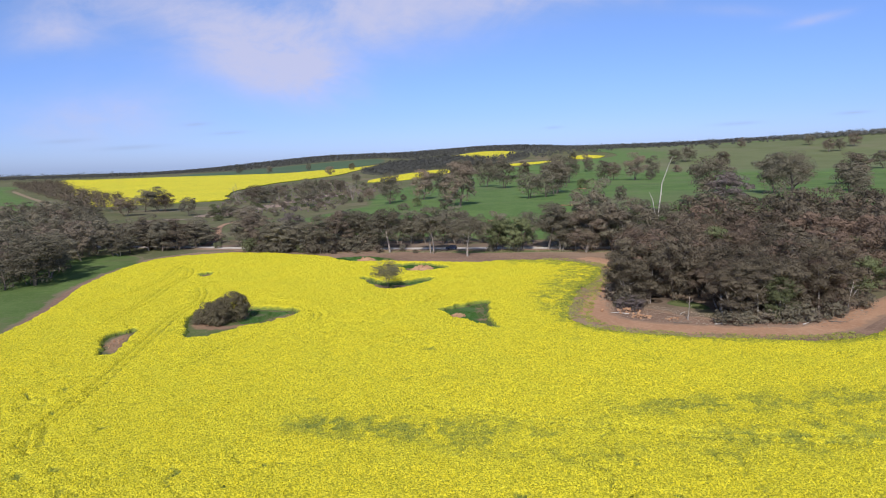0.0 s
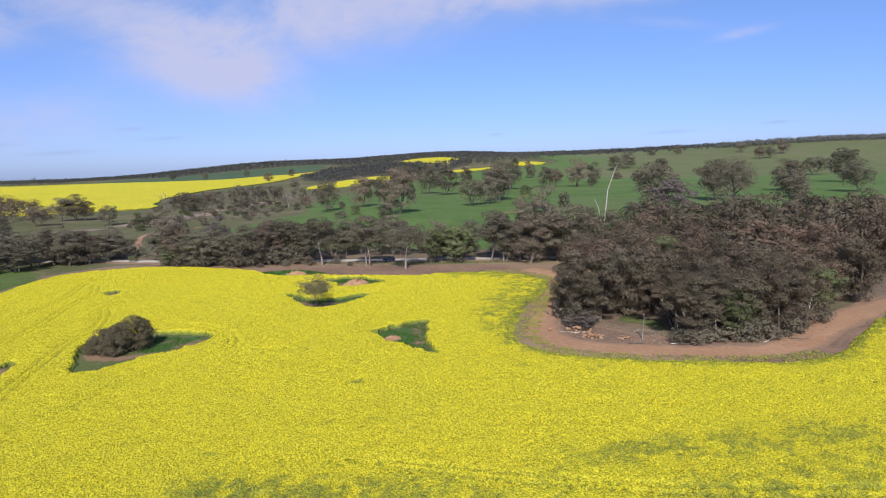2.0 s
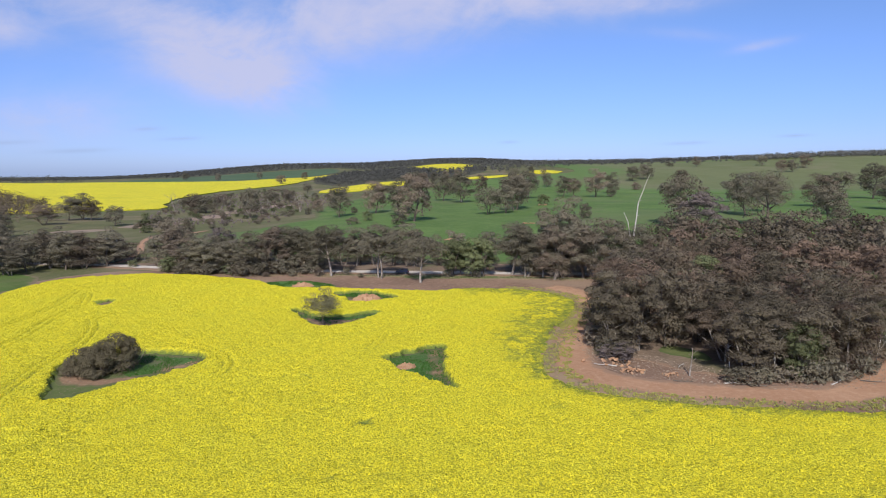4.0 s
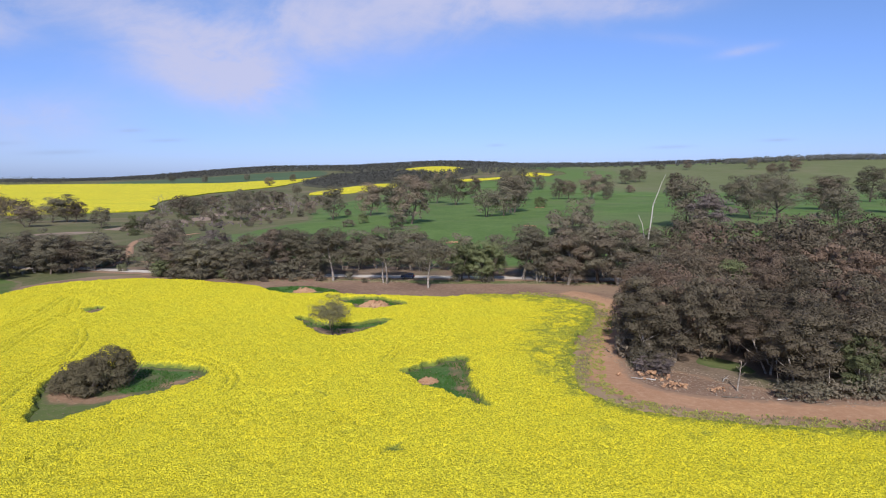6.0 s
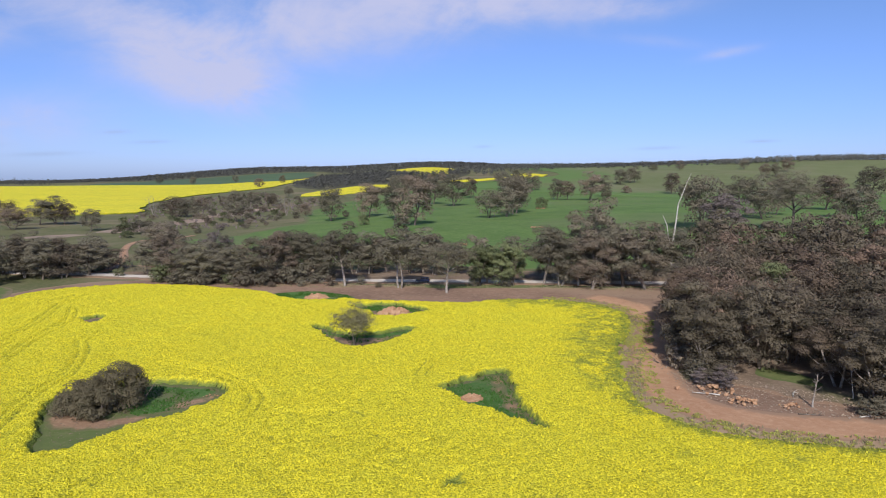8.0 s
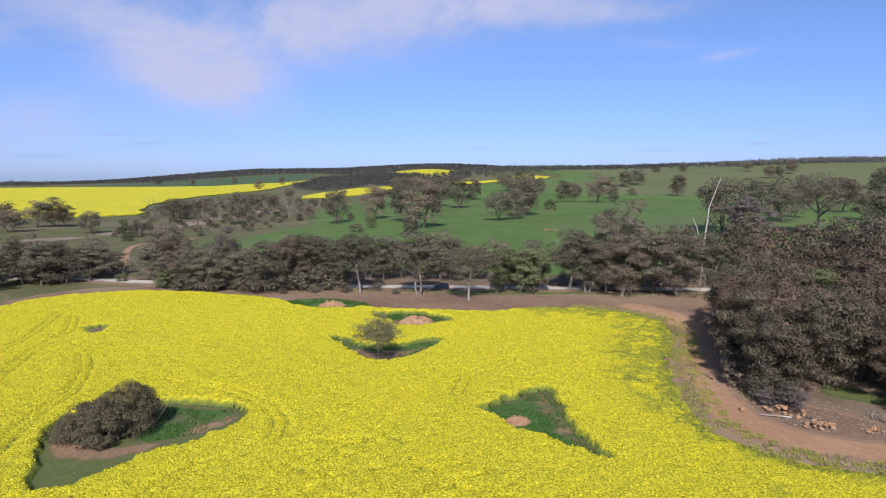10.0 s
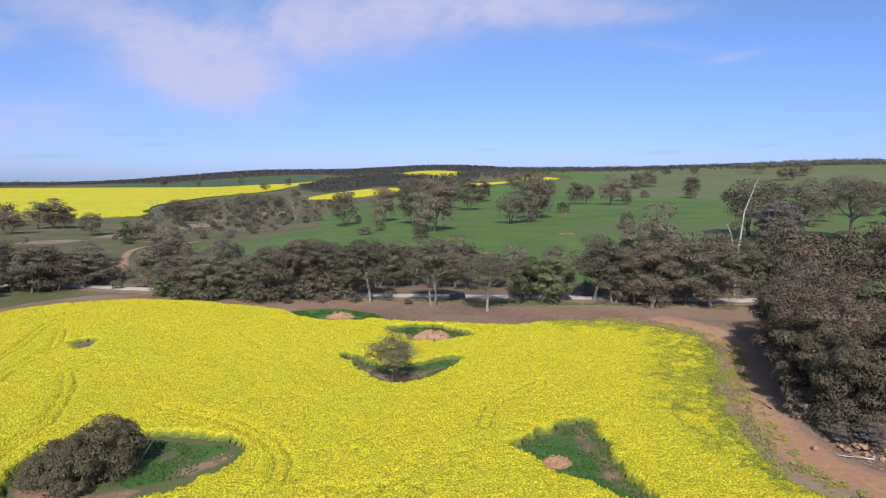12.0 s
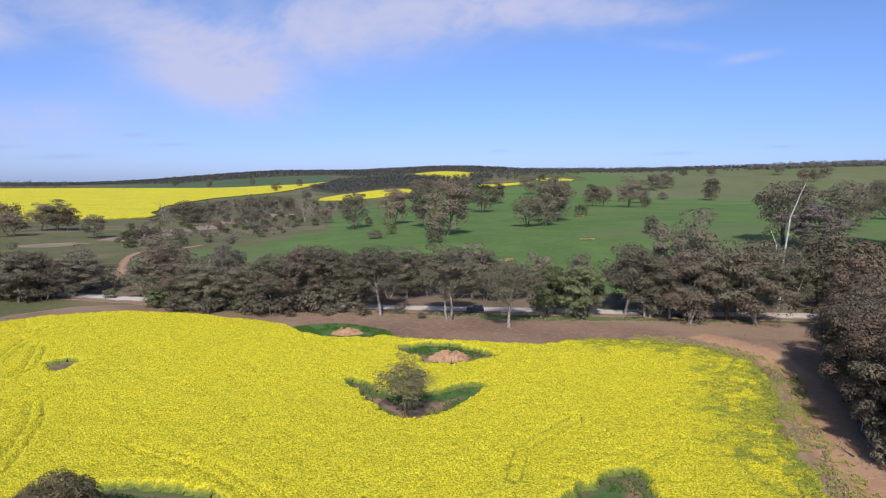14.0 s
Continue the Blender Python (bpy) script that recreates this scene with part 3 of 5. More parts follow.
def crop_state(px, py, rng):
    """Height and share of flower of the crop at the points; no crop where the height is 0."""
    d = np.where(inside(px, py, FIELD_LINE), edge_distance(px, py, FIELD_LINE), -6.0)
    hole = np.full(px.shape, 1e9)
    for h in HOLE_LINES:
        x0, y0 = np.min(h, 0) - 6
        x1, y1 = np.max(h, 0) + 6
        near = (px > x0) & (px < x1) & (py > y0) & (py < y1)
        if near.any():
            e = edge_distance(px[near], py[near], h)
            hole[near] = np.minimum(hole[near], np.where(inside(px[near], py[near], h), -e, e))
    east = ss(22, 38, px)
    fine = patchy(px, py, 2.2, 0.4) * 0.8 + patchy(px, py, 0.9, 1.1) * 0.6
    edge = np.minimum(d + east * ss(36, 66, py) * ((1.2 + 1.6 * ss(55, 85, py)) * fine + 0.2), hole + 0.22 * fine)
    lane = np.full(px.shape, 1e9)
    for line in LANE_LINES:
        x0, y0 = np.min(line, 0) - 4
        x1, y1 = np.max(line, 0) + 4
        near = (px > x0) & (px < x1) & (py > y0) & (py < y1)
        lane[near] = np.minimum(lane[near], np.abs(edge_distance(px[near], py[near], line, False) - 0.95))
    wave = patchy(px, py, 14) * 0.6 + patchy(px, py, 6, 0.7) * 0.5
    # lodged plants: short crooked gaps
    crook = patchy(px, py, 7, 0.3) + 0.4 * patchy(px, py, 3, 0.9)
    some = patchy(px, py, 22, 1.3) + 0.5 * patchy(px, py, 9, 0.2) + 0.45 * ss(-28, -48, px) * ss(62, 40, py)
    lodged = np.exp(-((crook / 0.035) ** 2)) * ss(0.15, 0.6, some)
    height = (1.15 + 0.12 * wave + 0.10 * fine) * (0.15 * (edge > 0) + 0.85 * ss(0.0, 0.7, edge))
    height = height * (1 - 0.5 * np.exp(-((lane / 0.38) ** 2))) * (1 - 0.5 * lodged)
    bloom = ss(0.12, 0.85, edge) * (1 - (0.45 + 0.4 * ss(20, 90, py)) * np.exp(-((lane / 0.40) ** 2))) * (1 - 0.85 * lodged) + 0.08 * wave + (0.28 * ss(5, 90, py) - 0.14) * ss(0.6, 1.4, edge)
    for sx, sy, r in GREEN_SPOTS:
        bloom = bloom - (0.5 if r < 8 else 0.36) * np.exp(-(((px - sx) / r) ** 2 + ((py - sy) / (r * (0.6 if r < 8 else 0.4))) ** 2)) * np.clip(0.7 + 0.8 * fine + 0.4 * wave, 0, 1.7)
    # thin, leafy plants along the eastern headland
    band = 4.5 + 9.5 * ss(52, 80, py)
    thin = np.exp(-((np.maximum(d, 0) / band) ** 1.5)) * east
    bloom = bloom - (1.3 * thin * np.clip(0.75 + 0.7 * fine + 0.25 * wave, 0.15, 1.7) + 0.15 * np.exp(-((d / 2.5) ** 2)) * east)
    height = height * (1 - 0.55 * np.exp(-((d / (band * 0.45)) ** 2)) * east * np.clip(0.9 + 0.6 * fine, 0.2, 1.4))
    bloom = np.where((edge > 1.5) | (east > 0.5), np.maximum(bloom, 0.26 + 0.3 * fine), bloom)
    return np.where(edge > 0, height, 0.0), bloom + rng.normal(0, 0.06, px.shape)


def build_crop():
    rng = np.random.default_rng(4)
    step = 0.5
    xs, ys = np.arange(-116, 150, step), np.arange(-32, 190, step)
    px, py = np.meshgrid(xs, ys)
    shape = px.shape
    px = px + rng.uniform(-0.18, 0.18, shape)
    py = py + rng.uniform(-0.18, 0.18, shape)
    h, bloom = crop_state(px.ravel(), py.ravel(), rng)
    h = np.where(h > 0, np.maximum(h + rng.normal(0, 0.09, h.shape) * (h > 0.3), 0.05), -0.06)
    idx = np.arange(h.size).reshape(shape)
    q = np.stack([idx[:-1, :-1], idx[:-1, 1:], idx[1:, 1:], idx[1:, :-1]], -1).reshape(-1, 4)
    q = q[(h[q] > 0).sum(1) >= 2]
    used, back = np.unique(q, return_inverse=True)
    q = back.reshape(-1, 4)
    x, y = px.ravel()[used], py.ravel()[used]
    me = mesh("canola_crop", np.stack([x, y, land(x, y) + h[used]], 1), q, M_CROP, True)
    a = me.attributes.new("bloom", "FLOAT", "POINT")
    a.data.foreach_set("value", bloom[used].astype(np.float32))
    field = tagged(new("canola_field", me), "dense yellow flowering canola crop with wheel lanes", "canola field", kind="stuff")
    # single flower heads standing proud of the stand, thickest close by
    count = 160000
    tx = rng.uniform(-116, 150, int(count * 1.55))
    ty = -32 + 222 * rng.uniform(0, 1, int(count * 1.55)) ** 1.35
    th, tb = crop_state(tx, ty, rng)
    ok = np.flatnonzero(th > 0.25)[:count]
    tx, ty, th, tb = tx[ok], ty[ok], th[ok], tb[ok]
    r = rng.uniform(0.10, 0.23, len(ok))
    up = rng.uniform(0.14, 0.36, len(ok))
    turn = rng.uniform(0, 6.28, len(ok))
    base = land(tx, ty) + th - 0.08
    tops = np.stack([tx + rng.uniform(-0.1, 0.1, len(ok)), ty + rng.uniform(-0.1, 0.1, len(ok)), base + up], 1)
    ring = [np.stack([tx + r * np.cos(turn + k * 2.094), ty + r * np.sin(turn + k * 2.094), base], 1) for k in range(3)]
    v = np.stack([tops, *ring], 1).reshape(-1, 3)
    i = np.arange(len(ok)) * 4
    f = np.concatenate([np.stack([i, i + 1 + k, i + 1 + (k + 1) % 3], 1) for k in range(3)])
    me = mesh("flower_heads", v, f, M_CROP, False)
    a = me.attributes.new("bloom", "FLOAT", "POINT")
    a.data.foreach_set("value", np.repeat(tb + 0.04, 4).astype(np.float32))
    heads = tagged(new("flower_heads", me), "yellow canola flower heads", kind="stuff")
    heads.parent = field


build_crop()
draped("canola_field_behind", [(-97, -28), (150, -28), (175, -30), (400, -60), (400, -700), (-400, -700), (-250, -60)], 25, 1.0, M_CROP,
       "yellow canola crop running on behind", "canola field", 2, 1.0, bloom=1.0)


# trees
def tube(v, f, pts, radii, sides):
    """Adds a tapered limb along pts to the lists."""
    base = len(v)
    for i, p in enumerate(pts):
        a = (pts[min(i + 1, len(pts) - 1)] - pts[max(i - 1, 0)]).normalized()
        side = a.orthogonal().normalized()
        other = a.cross(side)
        for k in range(sides):
            ang = 2 * math.pi * k / sides
            v.append(p + (side * math.cos(ang) + other * math.sin(ang)) * radii[i])
    for i in range(len(pts) - 1):
        for k in range(sides):
            j = (k + 1) % sides
            f.append((base + i * sides + k, base + i * sides + j, base + (i + 1) * sides + j, base + (i + 1) * sides + k))
    f.append(tuple(base + (len(pts) - 1) * sides + k for k in range(sides)))


def limb(rng, start, way, length, r0, r1, bend, n=5, lift=0.15):
    pts, d = [start], way.normalized()
    for _ in range(n):
        d = (d + Vector((rng.uniform(-bend, bend), rng.uniform(-bend, bend), rng.uniform(-bend, bend) * 0.6 + lift * 0.4))).normalized()
        pts.append(pts[-1] + d * (length / n))
    return pts, [r0 + (r1 - r0) * i / n for i in range(n + 1)]


def leaf_cards(rng, centres, sizes, per, leaf, flat=0.62):
    """Leaf sprays round the centres: small blades on flattened domes, thickest on the upper side."""
    n = len(centres)
    c = np.repeat(np.array(centres), per, 0)
    s = np.repeat(np.array(sizes), per)[:, None]
    d = rng.normal(0, 1, (n * per, 3))
    d[:, 2] = np.where(rng.random(n * per) < 0.55, np.abs(d[:, 2]), d[:, 2])
    d /= np.linalg.norm(d, axis=1, keepdims=True)
    p = c + d * s * (1 - 0.32 * rng.random((n * per, 1)) ** 2) * np.array([1, 1, flat])
    face = d * 1.0 + rng.normal(0, 0.26, (n * per, 3))
    face[:, 2] += 0.35
    face /= np.linalg.norm(face, axis=1, keepdims=True)
    a = np.cross(face, rng.normal(0, 1, (n * per, 3)))
    a /= np.linalg.norm(a, axis=1, keepdims=True) + 1e-9
    b = np.cross(face, a)
    ln = leaf * rng.uniform(0.7, 1.3, (n * per, 1))
    wd = ln * rng.uniform(0.6, 0.95, (n * per, 1))
    v = np.stack([p - a * ln * 0.45 - b * wd * 0.5, p - a * ln * 0.45 + b * wd * 0.5, p + a * ln * 0.6], 1).reshape(-1, 3)
    f = np.arange(n * per * 3).reshape(-1, 3)[:, ::-1]
    # leaves of one spray share its rounded form
    soft = d * np.array([1, 1, 1.3]) + rng.normal(0, 0.16, d.shape) + np.array([0, 0, 0.2])
    return v, f, np.repeat(soft / np.linalg.norm(soft, axis=1, keepdims=True), 3, 0)


def leaf_mesh(name, sprays, mat):
    v, f, soft = sprays
    me = mesh(name, v, f, mat, True)
    me.normals_split_custom_set_from_vertices(soft.tolist())
    return me


def make_tree(seed, height, width, leaf_mat, bark_mat, per=46, leaf=0.55, clear=0.28, trunks=1, limbs=6, twigs=4, thin=1.0, fills=26, puff=1.0, girth=1.0, low=-0.85, name="eucalyptus_tree"):
    """A gum tree: one or more leaning trunks that fork into limbs and twigs, with leaf sprays at the ends."""
    rng = random.Random(seed)
    nrng = np.random.default_rng(seed)
    v, f, tips, sizes = [], [], [], []
    rad = height * 0.019 * girth
    for k in range(trunks):
        ang = rng.uniform(0, 6.28)
        lean = 0.08 if trunks == 1 else 0.32
        base = Vector((math.cos(ang), math.sin(ang), 0)) * (0.0 if trunks == 1 else width * 0.05)
        way = Vector((math.cos(ang) * lean, math.sin(ang) * lean, 1))
        r0 = rad / math.sqrt(trunks)
        stem, radii = limb(rng, base + Vector((0, 0, -0.2)), way, height * 0.72, r0 * 1.25, r0 * 0.35, 0.10, 7, 0.1)
        tube(v, f, stem, radii, 6)
        tips.append(stem[-1])
        sizes.append(width * 0.14)
        count = max(3, int(limbs / trunks + 0.5))
        for j in range(count):
            u = clear + (0.95 - clear) * (j + rng.random() * 0.6) / count
            spot = min(int(u * 7), 6)
            p = stem[spot].lerp(stem[spot + 1], u * 7 - spot)
            a = ang + j * 2.4 + rng.uniform(-0.5, 0.5)
            reach = width * 0.5 * (0.75 + 0.35 * rng.random()) * (1.0 - 0.45 * max(0.0, (u - 0.55) / 0.45))
            rise = rng.uniform(0.35, 0.95)
            way = Vector((math.cos(a), math.sin(a), rise))
            r = max(radii[spot] * 0.55, 0.03)
            pts, rr = limb(rng, p, way, reach * math.sqrt(1 + rise * rise) * 0.85, r, r * 0.3, 0.22, 5)
            tube(v, f, pts, rr, 4)
            for m in range(twigs):
                q = pts[2 + m % 4]
                w = Vector((math.cos(a) * 0.5 + rng.uniform(-1, 1), math.sin(a) * 0.5 + rng.uniform(-1, 1), rng.uniform(-0.1, 0.9)))
                tp, tr = limb(rng, q, w, width * rng.uniform(0.10, 0.22), r * 0.28, r * 0.1, 0.3, 3)
                tube(v, f, tp, tr, 3)
                tips.append(tp[-1])
                sizes.append(width * rng.uniform(0.08, 0.135))
            tips.append(pts[-1])
            sizes.append(width * rng.uniform(0.09, 0.14))
    for j in range(fills):
        a, u = j * 2.4 + rng.uniform(-0.4, 0.4), rng.uniform(low, 1.0)
        ring = (math.sqrt(max(0.05, 1 - u * u)) if u > 0 else 1 - 0.4 * u * u) * rng.uniform(0.55, 1.0)
        mid = height * (0.30 + 0.42 * max(clear, 0.1) + 0.12)
        tips.append(Vector((math.cos(a) * ring * width * 0.42, math.sin(a) * ring * width * 0.42, mid + u * (height * 0.93 - mid))))
        sizes.append(width * rng.uniform(0.11, 0.175))
    top = sorted(p.z for p in tips)[-5] + width * 0.08
    k = height / top
    sizes = [q * puff for q in sizes]
    tree = new(name)
    trunk = new("trunk", mesh("trunk", [p * k for p in v], f, bark_mat, True))
    trunk.parent = tree
    if per:
        crown = new("crown", leaf_mesh("crown", leaf_cards(nrng, [tuple(p * k) for p in tips], sizes, per, leaf * thin), leaf_mat))
        crown.parent = tree
    tree["tall"] = height
    tree["wide"] = width
    return tree


def plant(proto, x, y, height, width, rng, label, category="tree", group="", kind="", leaf=None):
    """A copy of a tree or bush, scaled to that height and width, with another leaf if given."""
    k, w = height / proto["tall"], width / proto["wide"]
    w = 0.5 * w + 0.5 * k if abs(w / k - 1) < 0.5 else (1.45 * k if w > k else 0.62 * k)
    ob = copy_thing(proto, pose(x, y, at_land(x, y), 0, 0, rng.uniform(0, 360)))
    ob.scale = (w, w, k)
    if kind:
        ob.name = kind
    if leaf:
        for child in ob.children:
            if child.name.startswith("crown"):
                child.material_slots[0].link = "OBJECT"
                child.material_slots[0].material = leaf
    return tagged(ob, label, category, group)


def discard(obs):
    for ob in obs:
        for child in list(ob.children_recursive):
            bpy.data.objects.remove(child)
        bpy.data.objects.remove(ob)


gums = [make_tree(11 + i, 14, 10.5, M_LEAF, M_BARK if i % 3 else M_BARK_DARK, per=190, leaf=0.31, clear=(0.12, 0.26, 0.18)[i % 3], trunks=(1, 2, 1, 3)[i % 4], limbs=8, twigs=3, fills=26, puff=1.3) for i in range(8)]
tall_gums = [make_tree(25 + i, 16, 12, M_LEAF, M_BARK, per=190, leaf=0.32, clear=0.40, trunks=1 + i % 2, limbs=9, twigs=3, fills=28, low=-0.45, puff=1.25) for i in range(3)]
mid_gums = [make_tree(21 + i, 14, 11, M_LEAF, M_BARK if i % 2 else M_BARK_DARK, per=105, leaf=0.43, clear=0.15, trunks=1 + i % 3, limbs=7, twigs=2, fills=28, puff=1.3) for i in range(6)]
back_gums = [make_tree(21 + i, 14, 11, M_LEAF, M_BARK_DARK, per=52, leaf=0.65, clear=0.15, trunks=1, limbs=6, twigs=1, fills=22, puff=1.4) for i in range(4)]
green_gums = [make_tree(31 + i, 12, 9, M_LEAF_GREEN, M_BARK_DARK, per=130, leaf=0.34, clear=0.18, trunks=1 + i % 2, limbs=8, puff=1.25) for i in range(2)]
red_gums = [make_tree(41 + i, 13, 10, M_LEAF_RED, M_BARK, per=100, leaf=0.42, clear=0.2, trunks=2, limbs=8, puff=1.25) for i in range(2)]
grey_gums = [make_tree(51 + i, 13, 10, M_LEAF_GREY, M_BARK, per=120, leaf=0.36, clear=0.12, trunks=2, limbs=9, twigs=3, fills=30, puff=1.25) for i in range(2)]
far_gums = [make_tree(61 + i, 16, 13, M_LEAF, M_BARK_DARK, per=88, leaf=0.51, clear=(0.14, 0.22, 0.18)[i % 3], trunks=1 + i % 2, limbs=8, twigs=3, fills=30, puff=1.45) for i in range(6)]
shrubs = [make_tree(71 + i, 4, 5, M_LEAF if i else M_LEAF_GREEN, M_BARK_DARK, per=34, leaf=0.41, clear=0.05, trunks=2, limbs=3, twigs=0, fills=22, puff=1.45, name="shrub") for i in range(4)]
dead_trees = [make_tree(81 + i, 12, 8, M_DEAD, M_DEAD, per=0, clear=0.35, trunks=1, limbs=8, twigs=4, girth=0.42, name="dead_tree") for i in range(3)]
far_dead = make_tree(84, 12, 9.5, M_DEAD, M_BARK, per=0, clear=0.22, trunks=2, limbs=12, twigs=6, girth=1.0, name="dead_tree")
rng = random.Random(7)

ROADSIDE_WEST = [
    (-125, 210, 14, 13), (-131, 133, 16, 15), (-134, 146, 14, 12), (-130, 193, 9, 10), (-117, 206, 14, 12.5), (-111, 208, 13.5, 12.5), (-105, 215, 12.5, 12), (-104, 228, 9, 9),
    (-84, 229, 17, 14), (-69, 195, 11, 9.5), (-60, 187, 13, 11), (-50, 188, 12, 8),
    (-41, 183, 15, 12), (-35, 189, 16, 11), (-30, 195, 16, 11), (-25, 195, 15, 9), (-19.5, 194.5, 14, 9), (-64, 191, 12, 9), (-55, 190, 10, 8)]
ROADSIDE_EAST = [
    (-12.8, 179, 17.5, 12.5), (-4, 206, 14, 11.5), (4.6, 173, 18, 13), (15.3, 201.5, 15, 9.5), (52, 175, 18, 14), (60, 174, 14, 10.5), (62, 170, 14, 8.5),
    (64, 164, 16.5, 11.7), (78, 183.5, 17, 11), (73, 179, 24, 11), (75.5, 166, 19, 14), (82, 162, 19, 15), (69, 168, 16, 12), (56, 171, 15, 12), (93, 183, 15, 11), (103, 186, 15, 12), (98.5, 177, 15, 10), (90, 179.5, 16, 12)]
TALL = ((-12.8, 179), (4.6, 173), (18.5, 163), (52, 175), (-84, 229), (-30, 195))
for x, y, h, w in ROADSIDE_WEST + ROADSIDE_EAST:
    plant(rng.choice(tall_gums if (x, y) in TALL else gums), x, y, h, w * 1.2, rng, "grey-green gum tree with pale trunk beside the gravel road", group="roadside trees")
for x, y, h, w in ((30.6, 174.6, 12.5, 8.3), (37.3, 172.2, 13.6, 8.3), (41.3, 172.6, 12.7, 7.5), (34, 177, 12, 8)):
    plant(rng.choice(green_gums), x, y, h, w, rng, "fresh green gum tree beside the gravel road", group="roadside trees")
umbrella = make_tree(103, 15.8, 15, M_LEAF, M_BARK, per=105, leaf=0.31, puff=1.15, clear=0.45, trunks=1, limbs=11, twigs=4, fills=40, low=-0.1, girth=1.2)
umbrella.matrix_world = pose(18.5, 163.3, at_land(18.5, 163.3), 0, 0, 100)
tagged(umbrella, "umbrella-crowned gum tree with pale trunk on the headland", "tree")
plant(grey_gums[0], -60.4, 222, 14.5, 10, rng, "sparse grey half-dead gum tree behind the road")
for i in range(34):
    x = -130 + i * 7.4 + rng.uniform(-2.5, 2.5)
    if -103 < x < -86 or 82 < x < 108:
        continue
    y = 203 - 0.26 * x * (1 if x > -60 else 0.6) + rng.uniform(-3, 6)
    plant(rng.choice(mid_gums), x, y, rng.uniform(9, 14), rng.uniform(8, 11), rng, "grey-green gum tree on the far side of the road", group="roadside trees")


def fill(outline, gap, tries, seed):
    """Points in an outline that keep a gap between them."""
    r = np.random.default_rng(seed)
    xs, ys = zip(*outline)
    px, py = r.uniform(min(xs), max(xs), tries), r.uniform(min(ys), max(ys), tries)
    ok = inside(px, py, outline)
    pts, cells = [], {}
    for x, y in zip(px[ok].tolist(), py[ok].tolist()):
        i, j = int(x // gap), int(y // gap)
        if any((x - a) ** 2 + (y - b) ** 2 < gap * gap for di in (-1, 0, 1) for dj in (-1, 0, 1) for a, b in cells.get((i + di, j + dj), ())):
            continue
        cells.setdefault((i, j), []).append((x, y))
        pts.append((x, y))
    return pts


for x, y in fill([(89, 142), (81, 130), (75, 118), (66, 107), (60.5, 95), (58, 86), (57, 79), (61, 78), (66, 78.5), (71, 83), (75, 77), (75, 68), (75, 62), (79, 58), (86, 57), (95, 57.5), (105, 65), (119, 75),
                  (142, 90), (158, 120), (150, 162), (120, 166), (100, 157)], 6.5, 5000, 5):
    proto = rng.choice(red_gums) if (x - 140) ** 2 + (y - 122) ** 2 < 260 or rng.random() < 0.03 else rng.choice(green_gums) if rng.random() < 0.03 else rng.choice(gums if y < 76 or x < 66 else back_gums if x > 112 and y > 100 else mid_gums)
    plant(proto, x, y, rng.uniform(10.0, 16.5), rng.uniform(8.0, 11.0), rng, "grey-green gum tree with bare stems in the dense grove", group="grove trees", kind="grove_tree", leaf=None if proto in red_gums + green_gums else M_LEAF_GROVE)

for x, y, h, w in ((58, 78.5, 14, 10), (58.5, 86, 16, 11), (61.5, 94, 16.5, 11), (64.5, 102, 16, 11), (69, 110, 16.5, 12), (74, 117, 16, 12), (80, 126, 15, 12), (63, 80, 15, 10), (79, 60.5, 13, 11), (88, 59, 13, 11), (96, 60, 13, 10)):
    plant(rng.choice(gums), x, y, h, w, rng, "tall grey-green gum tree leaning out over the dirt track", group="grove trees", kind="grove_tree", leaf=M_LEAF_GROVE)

ROAD_LINE = smooth_line(ROAD, 8)
for x, y in fill([(104, 157), (150, 162), (162, 118), (200, 108), (240, 165), (240, 200), (175, 204), (125, 200), (110, 190)], 9.2, 2500, 6):
    if edge_distance(np.array([x]), np.array([y]), ROAD_LINE, False)[0] > 5:
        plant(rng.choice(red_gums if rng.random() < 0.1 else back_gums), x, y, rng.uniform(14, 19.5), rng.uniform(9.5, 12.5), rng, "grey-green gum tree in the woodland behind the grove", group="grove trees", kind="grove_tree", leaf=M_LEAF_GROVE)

# creek line and scrub on the west
CREEK = [
    (-243, 480, 17.5, 20), (-233, 484, 19, 21), (-225, 478, 15, 17), (-183, 418, 13, 15), (-239, 435, 14, 20), (-158, 408, 5.5, 14), (-144, 389, 7, 13), (-190, 494, 4, 16), (-170, 556, 17, 19), (-158, 555, 15, 19),
    (-174, 678, 12, 22), (-105, 488, 22, 15), (-129, 706, 14, 18), (-112, 736, 14, 19), (-56, 531, 11, 11), (-62, 509, 4.8, 6.5), (-222, 1352, 18, 27), (-212, 1652, 19, 17)]
for x, y, h, w in CREEK:
    small = h < 8
    plant(rng.choice(shrubs if small else far_gums), x, y, h, w, rng, "dark olive shrub beside the creek line" if small else "grey-green gum tree along the creek line", "shrub" if small else "tree", "creek trees")
for x, y, h, w in ((-502, 1647, 19, 17.5), (-424, 1648, 18, 17), (-359, 1835, 18, 19)):
    plant(rng.choice(far_gums), x, y, h, w, rng, "lone dark tree at the edge of a distant field")
for x, y, h, w in ((-204, 613, 20, 13), (-76, 560, 19, 14), (-95, 690, 14, 12), (-120, 640, 12, 9)):
    plant(far_dead, x, y, h, w, rng, "bare bleached dead tree near the creek", "dead tree")
WEST_WOOD = [(-131, 128), (-135, 150), (-138, 180), (-131, 200), (-121, 214), (-121, 226), (-190, 232), (-178, 180), (-152, 125)]
BACK_WOOD = [(-158, 235), (-190, 300), (-245, 395), (-300, 480), (-345, 450), (-265, 310), (-200, 235)]
